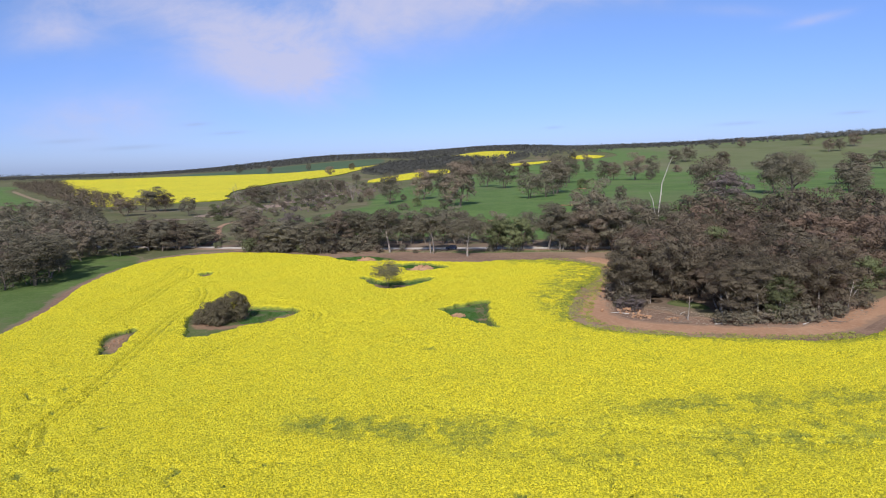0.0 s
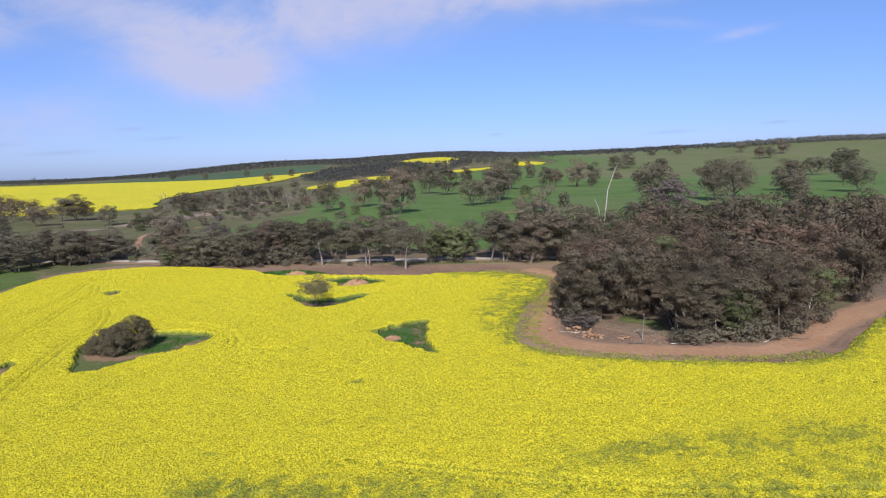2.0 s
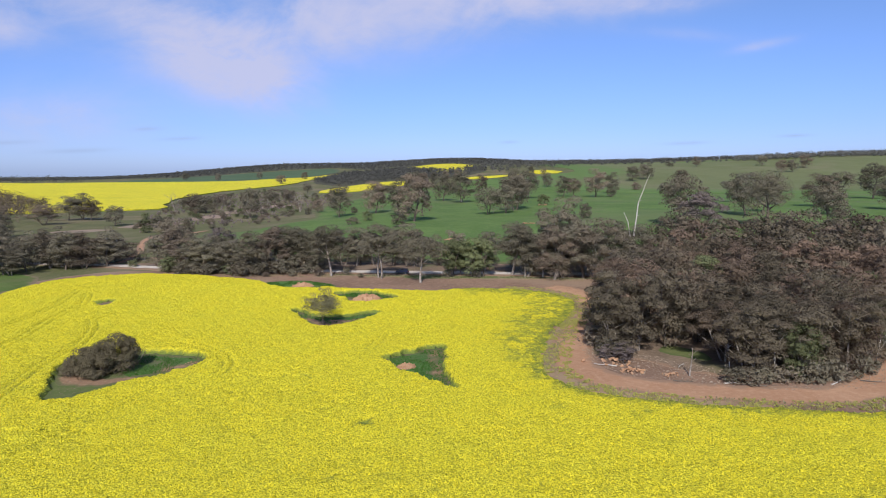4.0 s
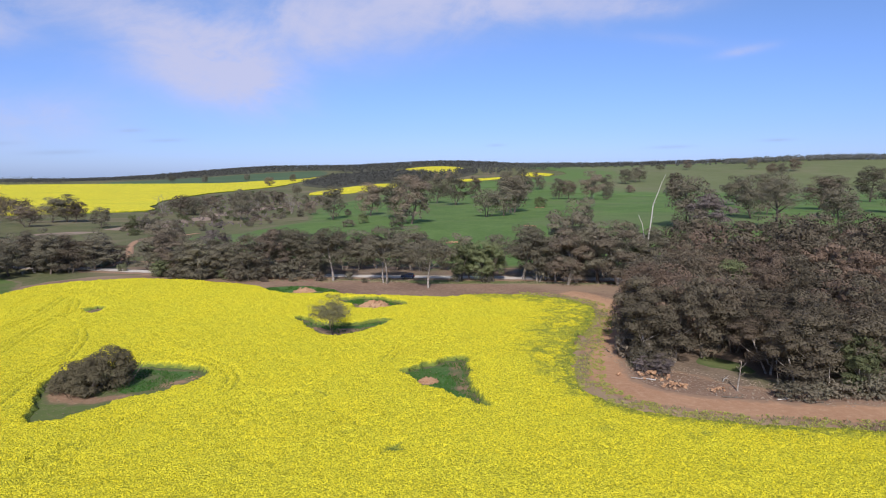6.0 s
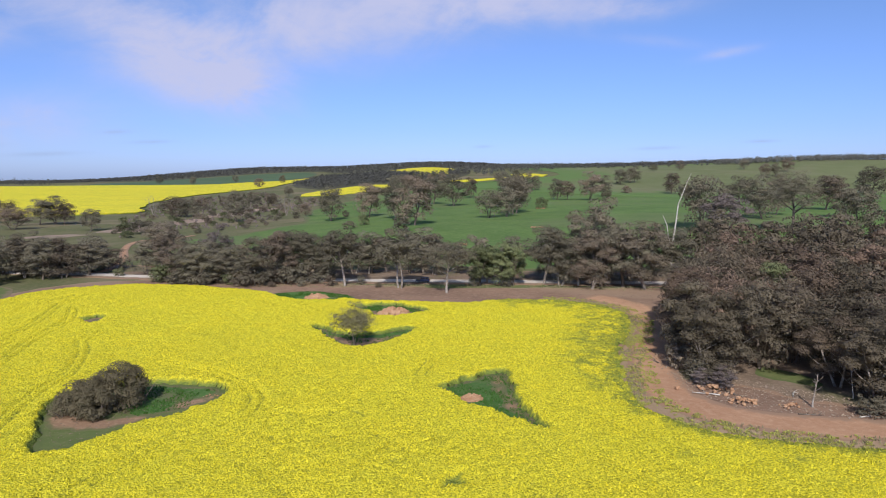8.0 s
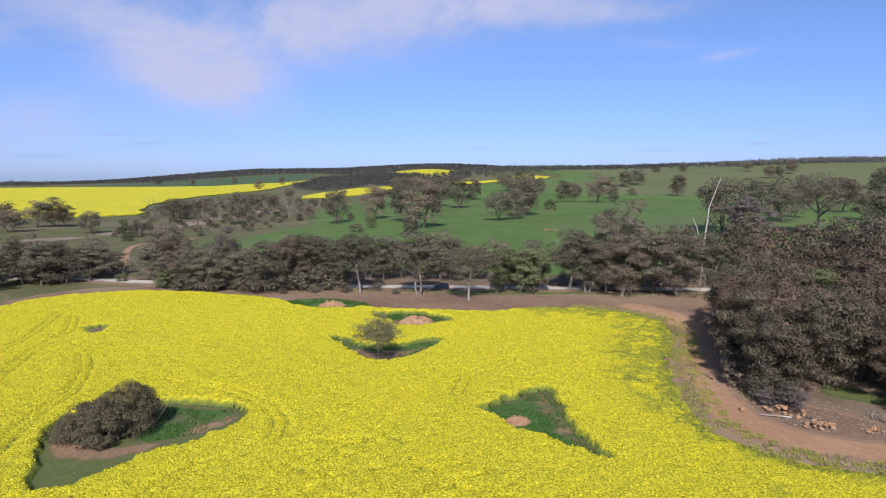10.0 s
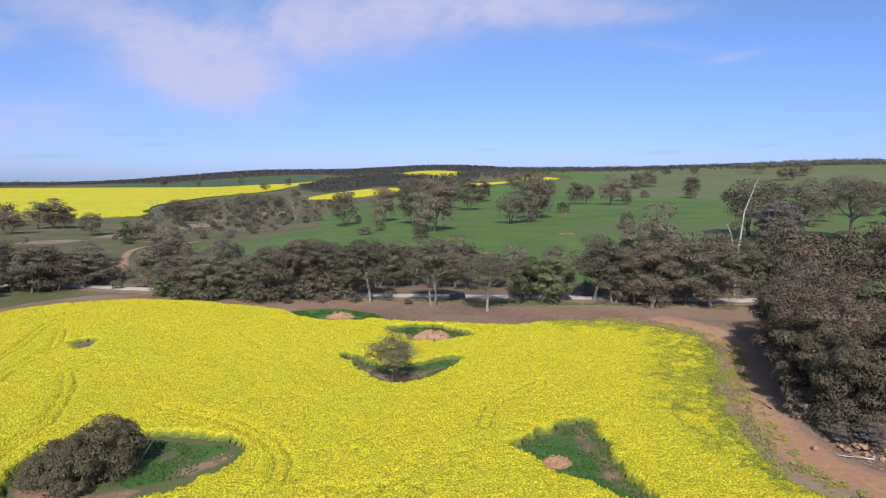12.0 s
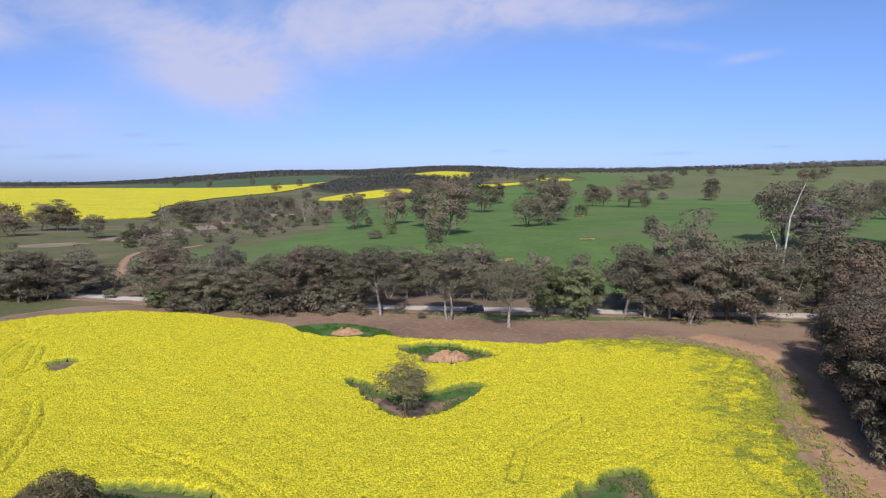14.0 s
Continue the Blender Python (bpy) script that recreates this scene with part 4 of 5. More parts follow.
for gap, zone, lo, hi in ((8.5, WEST_WOOD, 9.5, 13.5), (14, BACK_WOOD, 9, 13)):
    for x, y in fill(zone, gap, 2600, 8):
        plant(rng.choice(mid_gums if x > -142 and y < 230 else back_gums), x, y, rng.uniform(lo, hi), rng.uniform(9, 13), rng, "grey-green gum tree in the creek woodland", group="creek trees", kind="creek_tree")
for x, y in fill([(-150, 360), (-110, 372), (-75, 440), (-70, 560), (-60, 720), (-40, 860), (-110, 900), (-180, 1100), (-250, 900), (-235, 700), (-205, 560), (-175, 440)], 15, 2600, 9):
    plant(rng.choice(shrubs), x, y, rng.uniform(1.6, 4.6), rng.uniform(4, 9.5), rng, "low olive and grey shrub on rough ground", "shrub", "creek shrubs")


def fill_scrub():
    """Low heath between the creek shrubs, too thick to count."""
    pts = fill([(-150, 360), (-110, 372), (-78, 440), (-72, 560), (-62, 720), (-45, 860), (-110, 900), (-180, 1100), (-250, 900), (-235, 700), (-205, 560), (-175, 440)], 5.5, 9000, 19)
    pts = [p for p in pts if patchy(np.array([p[0]]), np.array([p[1]]), 34, 0.4)[0] > -0.25]
    far_wood("creek_heath", pts, 8, "low grey-brown heath on rough ground by the creek", tall=(0.9, 2.6), blades=16, size=0.75, mat=M_LEAF_GREY)


PADDOCK_WEST = [
    (-31, 445, 22.5, 17), (-4, 460, 24, 20), (22.7, 360, 28.5, 23), (15.5, 422, 23.5, 14), (61, 637, 26, 19), (76, 593, 27.5, 22), (116, 743, 23, 12), (77, 413, 19, 15.5),
    (90, 418, 19, 12.5), (103, 446, 27, 20), (108, 462, 25, 14), (147, 613, 27, 16), (179, 860, 23, 13), (188, 631, 20.5, 15), (196, 622, 18, 13), (216, 828, 19, 14)]
PADDOCK_EAST = [
    (214, 607, 26, 18), (261, 691, 22, 12), (364, 910, 21, 20), (391, 940, 23, 14), (402, 946, 23, 14), (362, 740, 24.5, 18), (543, 1200, 12.5, 17), (599, 1205, 18.5, 13),
    (726, 1200, 20, 19), (676, 1048, 21, 18), (698, 1052, 21, 18), (766, 1123, 23, 22), (293, 470, 21, 22), (308, 390, 21.5, 26), (550, 714, 22, 28), (443, 515, 29, 29),
    (159.5, 276, 26, 19), (214, 312, 22, 19), (237, 338, 20, 17), (266, 314, 15, 15), (217, 243.5, 22, 16), (330, 345, 20, 22)]
for x, y, h, w in PADDOCK_WEST + PADDOCK_EAST:
    plant(rng.choice(far_gums), x, y, h, w, rng, "lone spreading gum tree standing in the green paddock", group="paddock trees", kind="paddock_tree")
plant(grey_gums[1], 161, 259, 18.5, 25, rng, "greyish purple gum tree with thin foliage in the paddock", group="paddock trees")
for x, y, h, w in ((-21.8, 481, 4.6, 5), (-16, 362, 4, 7.8), (-7.5, 382, 6.3, 5), (12.6, 324.5, 7.3, 7), (133.7, 488, 8.3, 8.7), (230.6, 604, 8.4, 8.4), (314, 761, 8.5, 14), (126, 338, 8, 6.5)):
    plant(rng.choice(shrubs), x, y, h, w, rng, "small olive-brown bush in the green paddock", "shrub", "paddock shrubs")


lone_gum = make_tree(108, 28.5, 23, M_LEAF, M_BARK_DARK, per=170, leaf=0.42, puff=1.25, clear=0.42, trunks=1, limbs=11, twigs=3, fills=30, low=-0.25, girth=1.2)
lone_gum.matrix_world = pose(194, 257, at_land(194, 257), 0, 0, 200)
tagged(lone_gum, "large spreading gum tree with dark trunk in the paddock", "tree")


def leaning_dead_tree(x, y, label):
    """A tall dead trunk that leans, with a low fork and short broken branches."""
    r = random.Random(3)
    v, f = [], []
    stem = [Vector(p) for p in ((0, 0, -0.3), (0.3, 0, 7), (0.8, 0.2, 14), (1.5, 0.1, 20), (2.0, 0, 25.5), (3.2, -0.2, 28.6), (4.2, -0.6, 32), (5.6, -1.0, 35.6))]
    tube(v, f, stem, [0.46, 0.38, 0.30, 0.24, 0.19, 0.14, 0.09, 0.04], 8)
    fork = [Vector(p) for p in ((0.4, 0, 9.5), (-0.9, 0.2, 14), (-1.7, 0.1, 18.5), (-3.4, 0, 22))]
    tube(v, f, fork, [0.26, 0.2, 0.14, 0.04], 6)
    for k in range(9):
        p = stem[3 + k % 4].lerp(stem[4 + k % 4], r.random())
        pts, rr = limb(r, p, Vector((r.uniform(-1, 1), r.uniform(-0.6, 0.6), r.uniform(0.2, 1))), r.uniform(0.8, 2.6), 0.11, 0.02, 0.3, 4)
        tube(v, f, pts, rr, 4)
    tree = new("dead_tree")
    tree.location = (x, y, at_land(x, y))
    trunk = new("trunk", mesh("trunk", v, f, M_DEAD, True))
    trunk.parent = tree
    return tagged(tree, label, "dead tree")


leaning_dead_tree(97, 178.5, "tall bare white dead tree leaning at the paddock edge")


def far_wood(name, pts, seed, label, tall=(9, 15), blades=44, size=1.7, mat=None):
    """A distant wood: each tree a stem and an uneven heap of leaf sprays, all in one mesh."""
    r = np.random.default_rng(seed)
    p = np.array(pts)
    n = len(p)
    z = land(p[:, 0], p[:, 1])
    h = r.uniform(*tall, n)
    c = np.repeat(np.stack([p[:, 0], p[:, 1], z + h * 0.5], 1), blades, 0)
    hh = np.repeat(h, blades)[:, None]
    d = r.normal(0, 1, (n * blades, 3))
    d /= np.linalg.norm(d, axis=1, keepdims=True)
    q = c + d * hh * np.array([0.5, 0.5, 0.46]) * r.uniform(0.4, 1, (n * blades, 1))
    a = r.normal(0, 1, q.shape)
    a /= np.linalg.norm(a, axis=1, keepdims=True)
    a = np.cross(d + r.normal(0, 0.3, d.shape), a)
    a /= np.linalg.norm(a, axis=1, keepdims=True)
    b = np.cross(d, a)
    b /= np.linalg.norm(b, axis=1, keepdims=True)
    s = size * r.uniform(0.6, 1.3, (len(q), 1))
    v = np.stack([q - a * s * 0.6 + b * s * 0.5, q - a * s * 0.6 - b * s * 0.5, q + a * s * 0.7], 1).reshape(-1, 3)
    f = np.arange(len(q) * 3).reshape(-1, 3).tolist()
    base = len(v)
    st = np.stack([p[:, 0], p[:, 1], z], 1)
    stems = np.stack([st + (-0.25, 0, -0.5), st + (0.25, 0, -0.5), st + np.stack([0 * h, 0 * h, h * 0.6], 1), st + (0, 0.3, -0.5)], 1).reshape(-1, 3)
    j = base + np.arange(n) * 4
    f += np.stack([j, j + 1, j + 2], 1).tolist() + np.stack([j + 1, j + 3, j + 2], 1).tolist()
    me = mesh(name, np.concatenate([v, stems]), f, mat or M_LEAF_HAZED, True)
    round_off = d + np.array([0, 0, 0.35]) + r.normal(0, 0.15, d.shape)
    round_off /= np.linalg.norm(round_off, axis=1, keepdims=True)
    me.normals_split_custom_set_from_vertices(np.concatenate([np.repeat(round_off, 3, 0), np.tile((0.0, -0.94, 0.34), (len(stems), 1))]).tolist())
    return tagged(new(name, me), label, "heath" if tall[1] < 4 else "woodland", kind="stuff")


fill_scrub()
ridge = fill([(-1900, 1950), (-900, 2080), (-650, 2090), (-500, 2310), (-300, 2470), (-180, 2470), (-60, 2290), (50, 2250), (160, 2320), (300, 2000), (430, 1560), (700, 1700), (1500, 1700), (1500, 3100), (-1900, 3100)], 17, 34000, 21)
far_wood("ridge_woodland", ridge, 1, "dark wooded ridge on the skyline", size=2.8, tall=(8, 14), blades=23)
belt = fill([(-150, 1700), (-150, 2200), (40, 2080), (80, 1700), (115, 1400), (160, 1380), (200, 1250), (130, 1130), (30, 1130), (-20, 1160), (-90, 1150), (-160, 1400)], 10.5, 8000, 22)
belt = [p for p in belt if not inside(np.array([p[0]]), np.array([p[1]]), RIDGE_CANOLA)[0]]
far_wood("woodland_belt", belt, 2, "belt of dark trees between distant canola fields")
fringe = fill([(200, 1130), (235, 1180), (330, 1200), (430, 1400), (300, 1600), (230, 1500), (180, 1250)], 17, 1500, 26)
far_wood("east_belt", fringe, 6, "scattered dark trees behind the canola strip")
west = fill([(-1500, 1560), (-700, 1545), (-720, 1600), (-1500, 1700)], 14, 4000, 23)
far_wood("west_woodland", west, 3, "dark tree line behind the distant canola field", tall=(14, 22))
avenue = fill([(-250, 470), (-340, 640), (-520, 900), (-770, 1300), (-830, 1240), (-668, 1010), (-415, 665), (-355, 570), (-290, 440)], 11, 4000, 27)
far_wood("creek_woodland", avenue, 7, "dense grey-green woodland along the creek", size=1.2, blades=90, tall=(11, 17), mat=M_LEAF)
low_crest = fill([(420, 1330), (620, 1400), (1000, 1420), (1000, 1480), (420, 1420)], 20, 1200, 24)
far_wood("crest_trees", low_crest, 5, "sparse low trees along the crest of the hill", tall=(5, 11), size=1.6, blades=70)
crest = fill([(760, 1370), (1000, 1330), (1400, 1300), (1400, 1420), (800, 1430)], 11, 3000, 25)
far_wood("crest_woodland", crest, 4, "trees along the crest of the green hill", tall=(10, 17), blades=90, size=1.8)


# the bush, the small tree and the stones in the crop gaps
def make_bush(domes, seed, name):
    """A broad bush: heaped leaf mounds over short branching stems. Domes: x, y, radius, top."""
    rng, nrng = random.Random(seed), np.random.default_rng(seed)
    bush = new(name)
    tips, sizes = [], []
    for x, y, r, top in domes:
        for k in range(5):
            v, f = [], []
            a = k * 1.26 + rng.uniform(-0.3, 0.3)
            pts, rr = limb(rng, Vector((x + math.cos(a) * 0.3, y + math.sin(a) * 0.3, -0.2)), Vector((math.cos(a) * 0.7, math.sin(a) * 0.7, 1)), top * 0.85, 0.16, 0.03, 0.25, 5)
            tube(v, f, pts, rr, 5)
            stem = new("stem", mesh("stem", v, f, M_BARK_DARK, True))
            stem.parent = bush
        for k in range(int(26 * r * r / 12)):
            u, a = rng.uniform(0.0, 1.0), k * 2.4
            ring = math.sqrt(1 - u * u) * rng.uniform(0.75, 1.0)
            tips.append((x + math.cos(a) * ring * (r - 0.6), y + math.sin(a) * ring * (r - 0.6), 0.5 + u * (top - 1.3)))
            sizes.append(rng.uniform(0.9, 1.6))
    crown = new("foliage", leaf_mesh("foliage", leaf_cards(nrng, tips, sizes, 230, 0.23, 0.85), M_LEAF_BUSH))
    crown.parent = bush
    return bush


M_LEAF_BUSH = leafy("olive_brown_leaf", (0.15, 0.128, 0.078), (0.235, 0.198, 0.128), (0.19, 0.146, 0.10), 0.3)
bush = make_bush(((2.2, 2.0, 5.0, 7.4), (-0.8, 0.4, 4.2, 6.3), (-3.0, -0.5, 4.4, 5.2), (0.2, -3.2, 3.4, 4.6), (-5.6, -1.6, 2.4, 3.0), (4.6, 3.4, 2.6, 6.6)), 5, "bush")
bush.location = (-48.2, 73.2, at_land(-48.2, 73.2))
bush.scale = (0.93, 0.95, 1.03)
tagged(bush, "broad olive-brown bush in a gap in the crop", "bush")
M_LEAF_OLIVE = leafy("olive_leaf", (0.15, 0.142, 0.08), (0.23, 0.21, 0.125), (0.18, 0.162, 0.10), 0.2)
small = make_tree(90, 8.4, 11.5, M_LEAF_OLIVE, M_BARK_DARK, per=105, leaf=0.22, puff=1.05, clear=0.5, trunks=4, limbs=12, fills=22, low=0.0, girth=0.9, name="small_tree")
small.matrix_world = pose(-8.2, 108.6, at_land(-8.2, 108.6), 0, 0, 40)
tagged(small, "small spreading olive tree on bare earth in the crop", "tree")


def stone_meshes(count):
    out = []
    for i in range(count):
        bm = bmesh.new()
        bmesh.ops.create_icosphere(bm, subdivisions=1, radius=0.5)
        for w in bm.verts:
            w.co *= 0.75 + 0.45 * noise.noise(w.co * 2.1 + Vector((i * 7.3, 0, 0)))
            w.co.z *= 0.7
        me = bpy.data.meshes.new("stone")
        bm.to_mesh(me)
        bm.free()
        me.materials.append(M_STONE)
        out.append(me)
    return out


STONES = stone_meshes(6)


def stone_heap(x, y, rx, ry, tall, count, size, seed, label):
    """A heap of field stones, each a piece of its own."""
    r = random.Random(seed)
    heap = new("stone_heap")
    heap.location = (x, y, at_land(x, y))
    tagged(heap, label, "stone heap")
    for _ in range(count):
        a, d = r.uniform(0, 6.28), math.sqrt(r.random())
        s = size * r.uniform(0.5, 1.5)
        px, py = math.cos(a) * d * rx, math.sin(a) * d * ry
        ob = new("stone", r.choice(STONES))
        ob.parent = heap
        ob.matrix_basis = pose(px, py, tall * (1 - d * d) * r.uniform(0.3, 1.0) + s * 0.22, r.uniform(-30, 30), r.uniform(-30, 30), r.uniform(0, 360)) @ Matrix.Diagonal((s, s * r.uniform(0.6, 1), s * 0.8, 1))
    return heap


def earth_mound(x, y, rx, ry, tall, seed, label):
    """A low rounded mound of clods."""
    u = np.linspace(-1.15, 1.15, 40)
    gx, gy = np.meshgrid(u, u)
    r2 = gx ** 2 + gy ** 2
    lump = np.array([noise.fractal(Vector((p * 3, q * 3, seed)), 1.0, 2.0, 4) for p, q in zip(gx.ravel(), gy.ravel())])
    h = tall * np.clip(1 - r2, -0.1, 1).ravel() * (0.7 + 0.6 * lump) - 0.05
    wx, wy = x + gx.ravel() * rx, y + gy.ravel() * ry
    i = np.arange(1600).reshape(40, 40)
    q = np.stack([i[:-1, :-1], i[:-1, 1:], i[1:, 1:], i[1:, :-1]], -1).reshape(-1, 4)
    keep = (r2.ravel()[q] < 1.1).all(1)
    return tagged(new("earth_mound", mesh("earth_mound", np.stack([wx, wy, land(wx, wy) + h + 0.1], 1), q[keep], M_STONE)), label, "earth mound")


earth_mound(11.8, 72.0, 2.0, 1.9, 0.7, 1, "low mound of pale orange earth in the crop gap")
stone_heap(11.8, 72.0, 1.9, 1.8, 0.6, 34, 0.55, 1, "heap of pale orange field stones on grass")
earth_mound(1.4, 139.5, 4.4, 3.0, 1.8, 2, "wide mound of orange earth and stones in the crop")
stone_heap(1.4, 139.5, 4.4, 3.0, 1.6, 90, 0.7, 2, "wide heap of orange field stones in the crop")
earth_mound(-20.5, 161.0, 3.8, 2.2, 1.4, 3, "mound of orange earth at the crop edge")
stone_heap(-20.5, 161.0, 3.8, 2.2, 1.3, 60, 0.7, 3, "heap of orange field stones at the crop edge")
stone_heap(-67.0, 56.0, 1.6, 5.0, 0.3, 26, 0.55, 4, "loose brown field stones in a narrow crop gap")
stone_heap(-8.4, 107.6, 1.2, 0.9, 0.3, 9, 0.6, 5, "few pale stones at the foot of a small tree")
stone_heap(-32.5, 78.6, 1.3, 0.9, 0.2, 10, 0.5, 6, "few grey stones on bare earth by the grass")
stone_heap(56.0, 64.5, 2.3, 1.6, 0.7, 30, 1.0, 7, "heap of large orange rocks at the grove edge")
stone_heap(54.5, 70.5, 3.2, 2.6, 0.7, 36, 0.95, 8, "scattered orange rocks under a dead shrub")
stone_heap(62.5, 61.5, 2.6, 1.3, 0.3, 22, 0.6, 9, "small scattered rocks on the grove floor")
stone_heap(48.6, 72.0, 0.8, 0.8, 0.2, 3, 1.0, 10, "single large rock beside the dirt track")
stone_heap(88.0, 325.0, 4.0, 2.0, 0.6, 20, 1.2, 11, "orange stones below paddock trees")
stone_heap(38.0, 268.0, 4.0, 2.5, 0.8, 24, 1.3, 12, "orange stone heap in the green paddock")
stone_heap(133.0, 486.0, 4.0, 2.5, 0.8, 16, 1.4, 13, "orange stones round a paddock bush")

# edge of the grove: shrubs, a bare sapling, dead wood
sapling = make_tree(95, 7.6, 3.4, M_DEAD, M_BARK, per=0, girth=0.9, clear=0.45, trunks=1, limbs=5, twigs=2, name="bare_sapling")
sapling.matrix_world = pose(66.0, 61.0, 0)
tagged(sapling, "thin leafless sapling on bare ground by the grove", "sapling")
for x, y, h, w, s in ((81.5, 58.5, 11.5, 8, 0), (86.5, 57.6, 9, 6, 2), (75.5, 64, 8, 5, 1), (60, 97, 10, 8, 0), (106, 64, 9, 7, 2)):
    plant(dead_trees[s], x, y, h, w, rng, "pale half-bare gum with twisted white limbs at the grove edge", "dead tree", "grove trees")
for x, y, h, w in ((56.5, 71.5, 3.4, 4.5), (54, 74, 2.6, 4), (58, 74, 3, 4)):
    plant(grey_gums[0], x, y, h, w, rng, "grey withered shrub over rocks at the grove edge", "shrub", "grove shrubs")
for x, y in ((72, 56), (75, 55), (78, 56), (82, 55.5), (86, 55), (91, 56), (97, 58), (54, 84), (55, 78), (58, 90), (63, 101), (69, 109), (75, 117), (81, 126), (56, 73), (60, 77), (103, 62), (112, 67), (93, 55.5), (100, 59), (77, 60), (88, 55)):
    plant(rng.choice(shrubs[1:]), x, y, rng.uniform(1.8, 4.2), rng.uniform(3, 5.5), rng, "low olive-brown shrub under the grove edge", "shrub", "grove shrubs")
for x, y in fill([(-72, 190), (-40, 180), (0, 174), (40, 168), (84, 158), (84, 163), (40, 174), (0, 181), (-40, 187), (-72, 197)], 5.5, 600, 41):
    if 4 < x < 27 or (x > 40 and rng.random() < 0.8):
        continue
    plant(rng.choice(shrubs), x, y, rng.uniform(1.2, 3.4), rng.uniform(2.5, 5), rng, "low scrubby shrub on the road verge", "shrub", "verge shrubs")
for x, y in fill([(-74, 190), (-40, 181), (-16, 186), (-16, 196), (-40, 200), (-74, 205)], 5.0, 400, 44):
    plant(rng.choice(shrubs), x, y, rng.uniform(3.2, 6.0), rng.uniform(5, 7.5), rng, "tall dense shrub beneath roadside gum trees", "shrub", "verge shrubs")
for x, y, h, w in ((-93.4, 210.6, 2.7, 4.1), (-75.5, 194.7, 4, 5.6), (-99, 232, 4, 6), (-86, 243, 5, 7)):
    plant(rng.choice(shrubs), x, y, h, w, rng, "rounded olive shrub beside the gravel road", "shrub", "verge shrubs")


def fallen_log(x, y, length, thick, turn, seed, mat, label):
    """A dead branch lying on the ground, with side twigs."""
    r = random.Random(seed)
    v, f = [], []
    pts, rr = limb(r, Vector((0, 0, thick)), Vector((1, 0, 0)), length, thick, thick * 0.35, 0.12, 6, 0.02)
    tube(v, f, pts, rr, 6)
    for k in range(4):
        tp, tr = limb(r, pts[2 + k % 4], Vector((0.6, r.choice((-1, 1)), r.uniform(0.1, 0.6))), length * r.uniform(0.15, 0.35), thick * 0.4, thick * 0.1, 0.3, 3)
        tube(v, f, tp, tr, 4)
    ob = new("fallen_branch", mesh("fallen_branch", v, f, mat, True))
    ob.matrix_world = pose(x, y, at_land(x, y) + 0.08, 0, 0, turn)
    return tagged(ob, label, "fallen branch")


for i, (x, y, ln, turn) in enumerate(((57, 66.5, 5, 100), (54, 68, 4.5, 150), (61.5, 58, 3.5, -25), (70, 55.5, 4, 10), (77, 53.5, 5, 170), (89, 53, 4.5, 20), (96, 55, 4, -30), (66, 66, 3.5, 60), (52, 88, 5, 80))):
    fallen_log(x, y, ln, 0.14, turn, i, M_DEAD if i % 2 else M_BARK_DARK, "bleached fallen branch on the stony grove edge" if i % 2 else "dark fallen branch on the stony grove edge")


# the parked car
def box(bm, x0, x1, y0, y1, z0, z1, taper=0.0, rake_f=0.0, rake_b=0.0):
    """A box whose top is drawn in at the sides and raked at front and back."""
    c = [(x0, y0, z0), (x1, y0, z0), (x1, y1, z0), (x0, y1, z0), (x0 + rake_b, y0 + taper, z1), (x1 - rake_f, y0 + taper, z1), (x1 - rake_f, y1 - taper, z1), (x0 + rake_b, y1 - taper, z1)]
    v = [bm.verts.new(p) for p in c]
    for q in ((3, 2, 1, 0), (4, 5, 6, 7), (0, 1, 5, 4), (1, 2, 6, 5), (2, 3, 7, 6), (3, 0, 4, 7)):
        bm.faces.new([v[i] for i in q])


